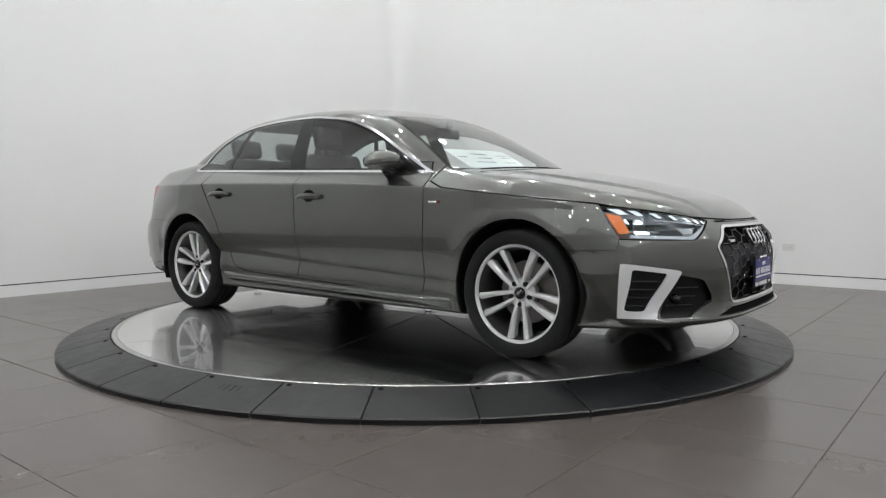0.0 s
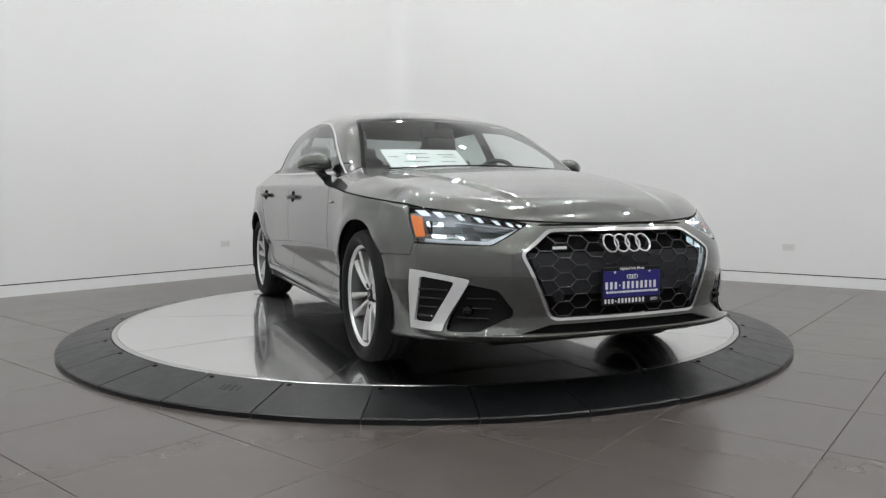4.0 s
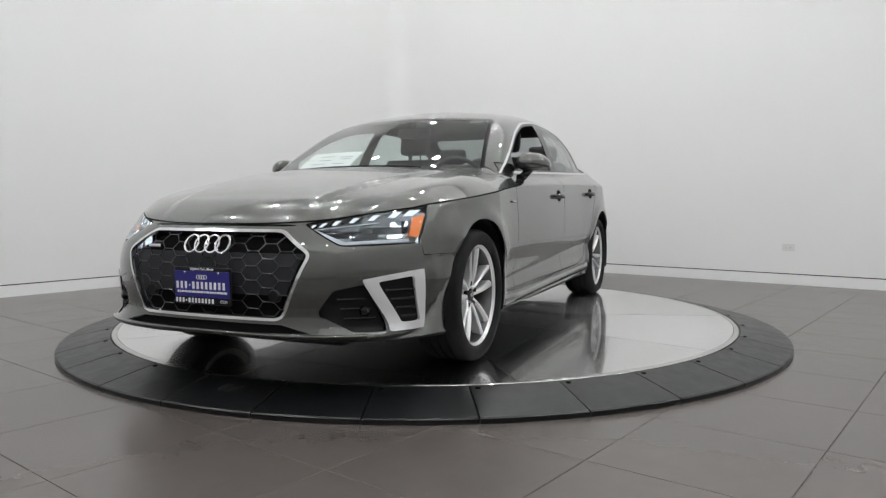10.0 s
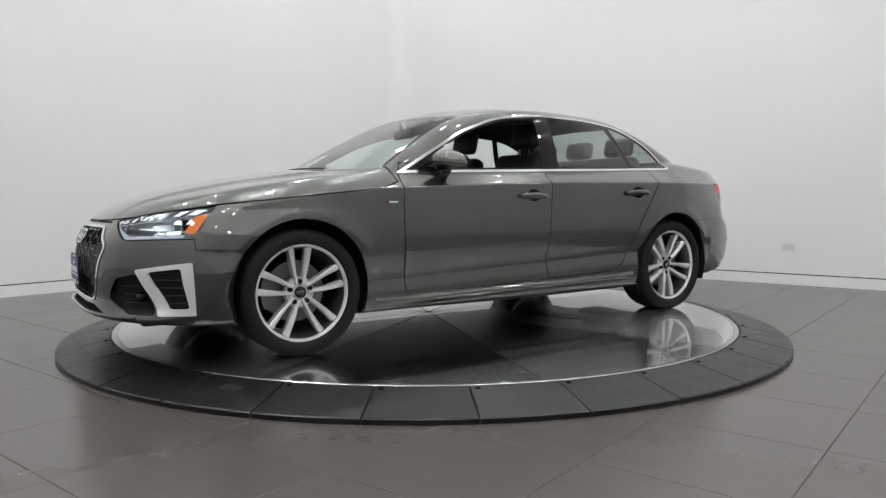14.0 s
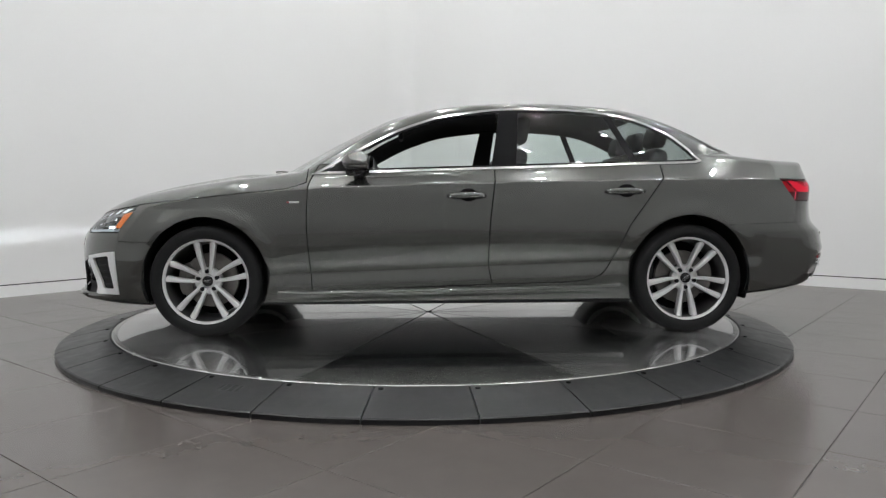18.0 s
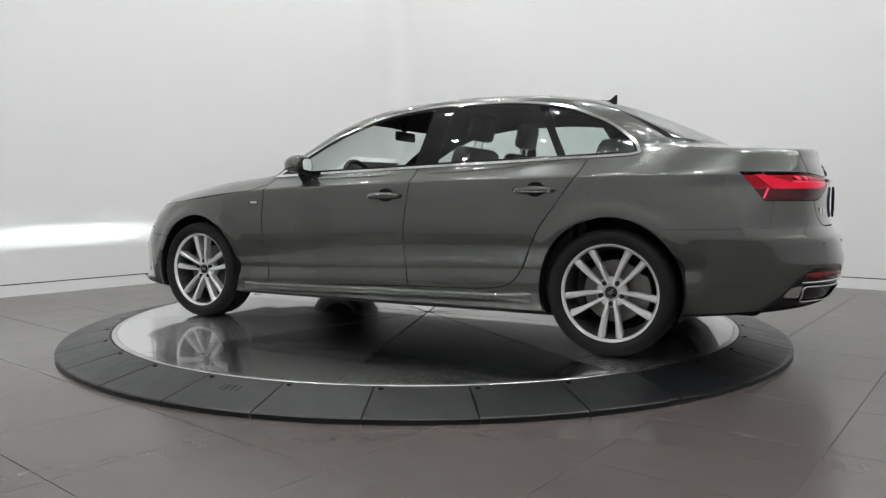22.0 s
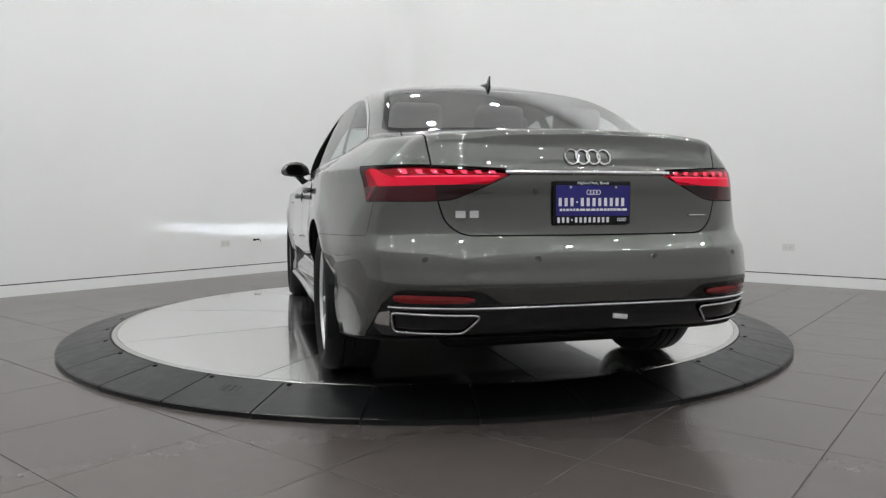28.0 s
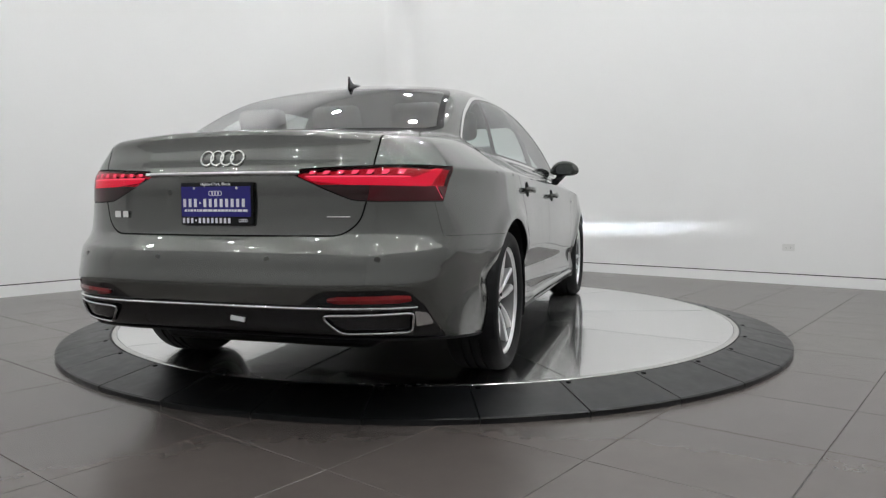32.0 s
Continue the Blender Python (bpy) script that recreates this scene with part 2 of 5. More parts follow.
def build_floor():
    bm = box(bmesh.new(), -ROOM_L, 0, -ROOM_W, 0, FLOOR_Z - 0.1, FLOOR_Z - 0.003)
    floor = tagged(part("floor", bm, GROUT, None, "large dark taupe porcelain floor tiles, satin", m=ROOM), "", "floor", kind="structure")
    sx, sy = 0.59, 0.61
    bm = box(bmesh.new(), 0.0015, sx - 0.0015, 0.0015, sy - 0.0015, -0.02, 0.0, 0.0012, segments=1)
    me = mesh_of(bm, "tile", TILE)
    origin = ROOM.inverted() @ Vector((-0.798, -2.38, 0))
    fx, fy = origin.x % sx, origin.y % sy
    i0, j0 = int(ROOM_L / sx) + 1, int(ROOM_W / sy) + 1
    far = bmesh.new()
    for i in range(-i0, 1):
        for j in range(-j0, 1):
            x, y = fx + (i - 1) * sx, fy + (j - 1) * sy
            x0, x1, y0, y1 = max(x, -ROOM_L), min(x + sx, -0.001), max(y, -ROOM_W), min(y + sy, -0.001)
            if x1 - x0 < 0.02 or y1 - y0 < 0.02:
                continue
            w = ROOM @ Vector((x + sx / 2, y + sy / 2, 0))
            whole = x1 - x0 > sx - 0.001 and y1 - y0 > sy - 0.001
            if whole and w.y > -4.6 and w.length > 1.6 and abs(w.x) < 1.2 + 0.64 * (w.y + 5):
                ob = new("tile", me)
                ob.parent = floor
                ob.location = (x, y, FLOOR_Z)
            else:
                box(far, x0 + 0.0015, x1 - 0.0015, y0 + 0.0015, y1 - 0.0015, FLOOR_Z - 0.02, FLOOR_Z)
    tagged(part("tile_rest", far, TILE, floor), kind="stuff")


build_room()
build_floor()


# ---------------------------------------------------------------- ceiling lamps
def build_lamps():
    bm = lathe([(0.0, 0.002), (0.07, 0.002), (0.07, -0.004), (0.0, -0.004)], 24, "Z")
    glow = mesh_of(bm, "lamp_glow", DOWNLIGHT)
    bm = lathe([(0.07, 0.0), (0.07, -0.012), (0.095, -0.012), (0.1, 0.0)], 24, "Z", True)
    rim = mesh_of(bm, "lamp_rim", BASE)
    for i in range(6):
        for j in range(6):
            ob = thing("ceiling_downlight", "round recessed ceiling downlight, lit, white rim", "ceiling lamp",
                       ROOM @ Matrix.Translation((-0.9 - i * 1.9, -0.9 - j * 1.85, CEILING_Z)), "ceiling downlights")
            for nm, me in (("glow", glow), ("rim", rim)):
                o = new(nm, me)
                o.parent = ob


build_lamps()


# ---------------------------------------------------------------- wall fittings
def build_socket(m, label):
    ob = thing("wall_socket", label, "socket", m, "wall sockets")
    part("cover_plate", box(bmesh.new(), -0.058, 0.058, 0.0, 0.006, -0.036, 0.036, 0.002), FITTING, ob)
    for dx in (-0.024, 0.024):
        sock = part("outlet", box(bmesh.new(), dx - 0.017, dx + 0.017, 0.0055, 0.0085, -0.014, 0.014, 0.003), FITTING, ob)
        for dz in (-0.005, 0.005):
            part("slot", box(bmesh.new(), dx - 0.004, dx + 0.004, 0.0075, 0.009, dz - 0.001, dz + 0.001), SEAM, sock)


def on_wall(x, y, z):
    return ROOM @ Matrix.Translation((x, y, z))


build_socket(on_wall(0, -5.36, 0.302) @ Matrix.Rotation(math.pi / 2, 4, "Z"), "small pale double socket on the white wall")
build_socket(on_wall(-3.05, 0, 0.300) @ Matrix.Rotation(math.pi, 4, "Z"), "small pale double socket on the white wall")
plug = thing("wall_bracket", "small dark cable bracket on the white wall", "bracket", on_wall(-2.65, 0, 0.330) @ Matrix.Rotation(math.pi, 4, "Z"))
part("bracket_base", box(bmesh.new(), -0.012, 0.012, 0.0, 0.02, -0.012, 0.012, 0.003), BLACK_PLASTIC, plug)
part("bracket_arm", tube([(0.0, 0.018, 0.0), (-0.012, 0.045, 0.004), (-0.035, 0.06, 0.008)], [0.008, 0.009, 0.011], 8), BLACK_PLASTIC, plug)
part("bracket_hook", tube([(-0.03, 0.058, 0.008), (-0.045, 0.064, -0.006), (-0.05, 0.064, -0.022)], 0.006, 8), BLACK_PLASTIC, plug)


# ---------------------------------------------------------------- the turntable
RING_PIECES = 32


def build_ring():
    ring = thing("turntable_ramp_ring", "black rubber ramp ring of segments round the turntable", "ramp ring", pose(0, 0, FLOOR_Z))
    step = 2 * math.pi / RING_PIECES
    n = 6
    bm = bmesh.new()
    rows = []
    gap_in, gap_out = 0.0035 / DISC_R, 0.0035 / RING_R
    prof = ((DISC_R + 0.006, -0.07, 0), (DISC_R + 0.006, 0.074, 0), (DISC_R + 0.012, 0.079, 0), (RING_R - 0.008, 0.0255, 1), (RING_R, 0.0205, 1), (RING_R, 0.0, 1))
    for k in range(n + 1):
        row = []
        for r, z, o in prof:
            g = gap_out if o else gap_in
            a = g + (step - 2 * g) * k / n
            row.append(bm.verts.new((r * math.cos(a), r * math.sin(a), max(z, 0.0))))
        rows.append(row)
    for k in range(n):
        for i in range(len(prof) - 1):
            bm.faces.new((rows[k][i], rows[k + 1][i], rows[k + 1][i + 1], rows[k][i + 1]))
    for row in (rows[0], rows[-1]):
        bm.faces.new(row)
    bmesh.ops.recalc_face_normals(bm, faces=bm.faces)
    me = mesh_of(bm, "ramp_segment", RUBBER)
    bolt = mesh_of(lathe([(0.0, 0.0025), (0.011, 0.002), (0.013, -0.003)], 10, "Z"), "bolt", SEAM)
    phase = radians(-85.16)
    for k in range(RING_PIECES):
        o = new("ramp_segment", me)
        o.parent = ring
        o.matrix_basis = Matrix.Rotation(phase + k * step, 4, "Z")
        b = new("bolt", bolt)
        b.parent = ring
        a = phase + k * step + 0.016
        b.location = ((DISC_R + 0.035) * math.cos(a), (DISC_R + 0.035) * math.sin(a), 0.0755)
    # worn pale marks left by a print on one segment
    for k, (a, w, h) in enumerate(((-114.6, 0.010, 0.05), (-113.9, 0.022, 0.055), (-113.0, 0.020, 0.055), (-112.2, 0.012, 0.05))):
        c = 2.145
        m = Matrix.Rotation(radians(a), 4, "Z") @ pose(c, 0, 0.0597, 0, 11.2, 0)
        part("worn_mark", box(bmesh.new(), -h / 2, h / 2, -w / 2, w / 2, -0.002, 0.0008), WORN, ring, "faint worn pale mark", m=m)
    bm = lathe([(DISC_R + 0.02, 0.0), (DISC_R + 0.02, 0.06), (RING_R - 0.02, 0.014), (RING_R - 0.02, 0.0)], 96, "Z", True)
    part("joint_backing", bm, SEAM, ring)


def build_disc():
    disc = thing("turntable_disc", "brushed steel turntable plate in sectors, polished", "turntable", pose(0, 0, 0))
    n, half = 12, math.pi / 10
    bm = bmesh.new()
    uv = bm.loops.layers.uv.new("grain")
    g = 0.0012
    pts = [(0.02, 0.0)] + [((DISC_R - 0.03) * math.cos(a), (DISC_R - 0.03) * math.sin(a)) for a in np.linspace(-half + g, half - g, n)]
    top = [bm.verts.new((x, y, 0.0)) for x, y in pts]
    low = [bm.verts.new((x, y, -0.012)) for x, y in pts]
    bm.faces.new(top)
    for k in range(len(pts)):
        j = (k + 1) % len(pts)
        bm.faces.new((top[k], low[k], low[j], top[j]))
    for f in bm.faces:
        for l in f.loops:
            l[uv].uv = (l.vert.co.y, -l.vert.co.x)
    me = mesh_of(bm, "sector", STEEL)
    for k in range(10):
        o = new("sector", me)
        o.parent = disc
        o.matrix_basis = Matrix.Rotation(half + k * 2 * half, 4, "Z")
    part("bed", lathe([(0.0, -0.004), (DISC_R - 0.001, -0.004), (DISC_R - 0.001, -0.03), (0.0, -0.03)], 128, "Z"), SEAM, disc)
    part("rim", lathe([(DISC_R - 0.0285, 0.0), (DISC_R - 0.004, 0.0), (DISC_R, -0.003), (DISC_R, -0.02), (DISC_R - 0.0285, -0.02)], 160, "Z", True), STEEL_RIM, disc)
    return disc


build_ring()
disc = build_disc()


# ---------------------------------------------------------------- the car's skin
# x forward, y to the car's left, z up from the plate; the wheels' axles are at AXLE_F and AXLE_R
AXLE_F, AXLE_R, HUB_Z, TYRE_R = 1.297, -1.523, 0.320, 0.322


def curve(*pts):
    """A smooth line through (x, value) points, for arrays."""
    xs = np.array([p[0] for p in pts], float)
    ys = np.array([p[1] for p in pts], float)
    if xs[0] > xs[-1]:
        xs, ys = xs[::-1], ys[::-1]
    h = np.diff(xs)
    d = np.diff(ys) / h
    m = np.empty_like(ys)
    m[0], m[-1] = d[0], d[-1]
    m[1:-1] = (d[:-1] * h[1:] + d[1:] * h[:-1]) / (h[1:] + h[:-1])

    def value(x):
        x = np.asarray(x, float)
        i = np.clip(np.searchsorted(xs, x) - 1, 0, len(xs) - 2)
        t = (x - xs[i]) / h[i]
        o = np.clip(t, 0, 1)
        y = (2 * o**3 - 3 * o**2 + 1) * ys[i] + (o**3 - 2 * o**2 + o) * h[i] * m[i] + (3 * o**2 - 2 * o**3) * ys[i + 1] + (o**3 - o**2) * h[i] * m[i + 1]
        return y + np.where(t < 0, t * h[i] * m[i], 0) + np.where(t > 1, (t - 1) * h[i] * m[i + 1], 0)

    return value


def smax(a, b, k):
    h = np.clip(0.5 + 0.5 * (a - b) / k, 0, 1)
    return b + (a - b) * h + k * h * (1 - h)


def smin(a, b, k):
    return -smax(-a, -b, k)


def bend(v, r):
    """A soft ramp: 0 below zero, v above, rounded over r."""
    return 0.5 * (v + np.sqrt(v * v + r * r))


bumper_side = curve((0.14, -0.075), (0.20, -0.045), (0.27, -0.031), (0.34, -0.022), (0.42, -0.013), (0.5, -0.006), (0.62, 0.0), (0.74, -0.006), (0.86, -0.016), (1.0, -0.03))
width_at = curve((2.3, 0.82), (1.75, 0.862), (1.5, 0.904), (1.3, 0.922), (0.8, 0.906), (0.0, 0.902), (-0.8, 0.906), (-1.5, 0.922), (-1.8, 0.908), (-2.0, 0.880), (-2.15, 0.848), (-2.3, 0.800), (-2.6, 0.705))
bottom_at = curve((2.3, 0.216), (2.0, 0.205), (1.75, 0.182), (1.5, 0.185), (-1.2, 0.19), (-1.9, 0.222), (-2.2, 0.255), (-2.6, 0.30))
crease_at = curve((2.0, 0.70), (1.63, 0.757), (1.31, 0.806), (0.83, 0.851), (0.2, 0.880), (-0.5, 0.897), (-1.35, 0.907), (-2.04, 0.905), (-2.5, 0.895))
side_at = curve((0.14, -0.075), (0.20, -0.045), (0.27, -0.031), (0.33, -0.030), (0.398, -0.040), (0.414, -0.038), (0.47, -0.021), (0.54, -0.005), (0.62, 0.0), (0.74, -0.006), (0.86, -0.016), (1.0, -0.03))
hood_at = curve((1.15, 0.955), (1.36, 0.921), (1.64, 0.868), (1.88, 0.806), (2.03, 0.752), (2.12, 0.704), (2.2, 0.64))
deck_at = curve((-1.8, 1.10), (-1.95, 1.083), (-2.1, 1.067), (-2.3, 1.052), (-2.42, 1.046), (-2.5, 1.045))
mid_at = curve((1.15, 0.955), (0.95, 0.972), (0.75, 1.00), (0.5, 1.06), (0.0, 1.10), (-1.0, 1.13), (-1.5, 1.125), (-1.8, 1.10))
roof_at = curve((1.25, 0.80), (1.02, 0.93), (0.80, 1.055), (0.52, 1.200), (0.28, 1.312), (0.05, 1.381), (-0.19, 1.418), (-0.45, 1.434), (-0.68, 1.436),
                (-0.94, 1.424), (-1.22, 1.389), (-1.40, 1.340), (-1.59, 1.270), (-1.78, 1.186), (-2.0, 1.078), (-2.2, 0.97))
belt_width = curve((1.1, 0.755), (0.65, 0.787), (0.0, 0.80), (-0.8, 0.797), (-1.3, 0.762), (-1.64, 0.715), (-2.0, 0.65), (-2.3, 0.58))
nose_in = curve((0.10, 0.30), (0.165, 0.13), (0.192, 0.045), (0.22, 0.0), (0.25, 0.0), (0.30, 0.008), (0.42, 0.0), (0.50, 0.0), (0.60, 0.022), (0.67, 0.07), (0.72, 0.115), (0.78, 0.19))
tail_in = curve((0.18, 0.30), (0.25, 0.13), (0.30, 0.07), (0.338, 0.042), (0.375, 0.028), (0.415, 0.017), (0.45, 0.007), (0.49, 0.0), (0.53, 0.010), (0.575, 0.019), (0.60, 0.029), (0.622, 0.045), (0.65, 0.060), (0.69, 0.070), (0.78, 0.0765), (0.86, 0.0750), (0.882, 0.080), (0.90, 0.094), (0.93, 0.105), (0.98, 0.126), (1.03, 0.134))


def body(x, y, z):
    """The skin is where this is zero: below zero is inside."""
    y = np.abs(y)
    zc = crease_at(x)
    fold = np.clip(-0.005 - 0.0352 * x, -0.06, 0.06) * np.clip((0.62 - z) / 0.2, 0, 1)
    ends = np.maximum(np.clip((-x - 1.86) / 0.14, 0, 1), np.clip((x - 1.62) / 0.13, 0, 1))
    side = width_at(x) + (1 - ends) * side_at(z - fold) + ends * bumper_side(z) - np.interp(x, (-2.1, -1.5), (0.85, 1.35)) * bend(z - zc, 0.006)
    # the front wings lean in above the arches
    side = side - 0.034 * np.clip((x - 1.05) / 0.45, 0, 1) * np.clip((z - 0.62) / 0.12, 0, 1)
    side = side + 0.022 * np.clip((x - 1.5) / 0.2, 0, 1) * np.clip((0.53 - z) / 0.08, 0, 1) * np.clip((z - 0.18) / 0.16, 0, 1)
    # flared lips round the wheel arches
    for ax in (AXLE_F, AXLE_R):
        d = np.sqrt((x - ax) ** 2 + (z - 0.335) ** 2)
        side = side + 0.010 * np.exp(-(((d - 0.385) / 0.05) ** 2)) * (z < 0.9)
    # the tail draws in above the bumper
    side = side - 0.048 * np.clip((-x - 1.65) / 0.55, 0, 1.3) * np.clip((z - 0.6) / 0.25, 0, 1)
    s = y - side
    top = np.where(x > 1.15, hood_at(x), np.where(x < -1.8, deck_at(x), mid_at(x))) - np.interp(x, (-2.0, -1.7), (0.085, 0.078)) * y * y
    # a raised middle on the bonnet, its edges running from the grille's corners to the pillars
    edge = 0.36 + 0.25 * (2.05 - x)
    top = top + 0.011 * np.clip(0.5 + (edge - y) / 0.05, 0, 1) * np.clip((x - 0.9) / 0.2, 0, 1)
    t = z - top
    yq = np.minimum(y, 0.97)
    high = np.clip((z - 0.5) / 0.1, 0, 1)
    plan = ((1 - high) * 0.71 * yq**3.7 + high * (0.12 * yq**2 + 0.71 * yq**4.4)) * (1 - 0.22 * np.clip((0.27 - z) / 0.04, 0, 1) * np.clip((0.80 - yq) / 0.1, 0, 1)) + 0.12 * yq**2 * np.clip((z - 0.6) / 0.08, 0, 1) * np.clip(1 - (yq / 0.8) ** 2, 0, 1)
    f = x - (2.205 - plan - nose_in(z))
    upper = np.clip((z - 0.6) / 0.06, 0, 1)
    r = (-2.555 + upper * (0.15 * yq**2 + 0.60 * yq**6) + (1 - upper) * 0.66 * yq**4.6 + tail_in(z)) - x
    low = smax(s, f, 0.05)
    low = smax(low, r, 0.045)
    low = smax(low, t, np.interp(x, (-2.0, -1.7), (0.03, 0.045)))
    low = smax(low, bottom_at(x) - z, 0.02)
    # glasshouse
    g = y - (belt_width(x) - 0.26 * (z - 0.95) - 0.46 * np.clip(z - 0.95, 0, 1) ** 2)
    xx = x + np.where(x > -0.4, 0.16, -0.14) * np.clip(np.abs(x + 0.4) - 0.3, 0, 1) * y * y
    h = z - (roof_at(xx) - (0.17 - 0.06 * np.clip((-x - 0.9) / 0.6, 0, 1)) * y * y)
    up = smax(smax(g, h, 0.075), 0.86 - z, 0.01)
    return smin(low, up, 0.012)


def skin_mesh(step=0.0175):
    """The left half of the skin as an even net of quads, drawn onto body() = 0."""
    xs = np.arange(-2.66, 2.30, step)
    ys = np.arange(-1.5 * step, 0.99, step)
    zs = np.arange(0.13, 1.48, step)
    X, Y, Z = np.meshgrid(xs, ys, zs, indexing="ij")
    inside = body(X, Y, Z) < 0
    nx, ny, nz = inside.shape
    corner = [inside[i:nx - 1 + i, j:ny - 1 + j, k:nz - 1 + k] for i in (0, 1) for j in (0, 1) for k in (0, 1)]
    count = sum(c.astype(int) for c in corner)
    cell = (count > 0) & (count < 8)
    number = -np.ones(cell.shape, int)
    number[cell] = np.arange(cell.sum())
    i, j, k = np.nonzero(cell)
    P = np.stack([xs[i] + step / 2, ys[j] + step / 2, zs[k] + step / 2], 1)
    P0 = P.copy()
    for _ in range(12):
        N, f = slope(P), body(*P.T)
        P = P - N * np.clip(f / np.maximum(np.linalg.norm(N, axis=1) ** 2, 0.3), -0.01, 0.01)[:, None]
    quads = []
    for a in range(3):
        s0 = [slice(None)] * 3
        s1 = [slice(None)] * 3
        s0[a], s1[a] = slice(None, -1), slice(1, None)
        A, B = inside[tuple(s0)], inside[tuple(s1)]
        e = np.argwhere(A != B)
        b, c = [q for q in range(3) if q != a]
        ok = (e[:, b] > 0) & (e[:, c] > 0) & (e[:, b] < inside.shape[b] - 1) & (e[:, c] < inside.shape[c] - 1)
        e = e[ok]
        flip = A[tuple(e.T)]
        ids = []
        for db, dc in ((-1, -1), (0, -1), (0, 0), (-1, 0)):
            q = e.copy()
            q[:, b] += db
            q[:, c] += dc
            ids.append(number[tuple(q.T)])
        ids = np.stack(ids, 1)
        if a == 1:
            flip = ~flip
        ids[~flip] = ids[~flip][:, ::-1]
        quads.append(ids)
    quads = np.concatenate(quads)
    return P, quads[(quads >= 0).all(1)]


def slope(P, e=0.002):
    g = []
    for a in range(3):
        d = np.zeros(3)
        d[a] = e
        g.append((body(*(P + d).T) - body(*(P - d).T)) / (2 * e))
    return np.stack(g, 1)


def rounded(points, radius, n=4):
    """A convex outline with its corners rounded; radius one for all or one each."""
    out = []
    m = len(points)
    for i in range(m):
        r = radius[i] if isinstance(radius, (list, tuple)) else radius
        a, p, b = (Vector(points[(i + d) % m]) for d in (-1, 0, 1))
        u, v = (a - p), (b - p)
        if r <= 0:
            out.append(p)
            continue
        t = min(r, 0.45 * u.length, 0.45 * v.length)
        s, e = p + u.normalized() * t, p + v.normalized() * t
        for k in range(n + 1):
            w = k / n
            out.append(s * (1 - w) ** 2 + p * 2 * w * (1 - w) + e * w * w)
    return out


def grown(points, d):
    """The outline moved outwards by d."""
    m = len(points)
    area = sum(points[i][0] * points[(i + 1) % m][1] - points[(i + 1) % m][0] * points[i][1] for i in range(m))
    pts = [Vector(p) for p in points] if area > 0 else [Vector(p) for p in points][::-1]
    pts = [p for i, p in enumerate(pts) if (p - pts[i - 1]).length > 1e-5]
    m = len(pts)
    lines = []
    for i in range(m):
        e = (pts[(i + 1) % m] - pts[i]).normalized()
        n = Vector((e.y, -e.x))
        lines.append((pts[i] + n * d, n))
    return lines


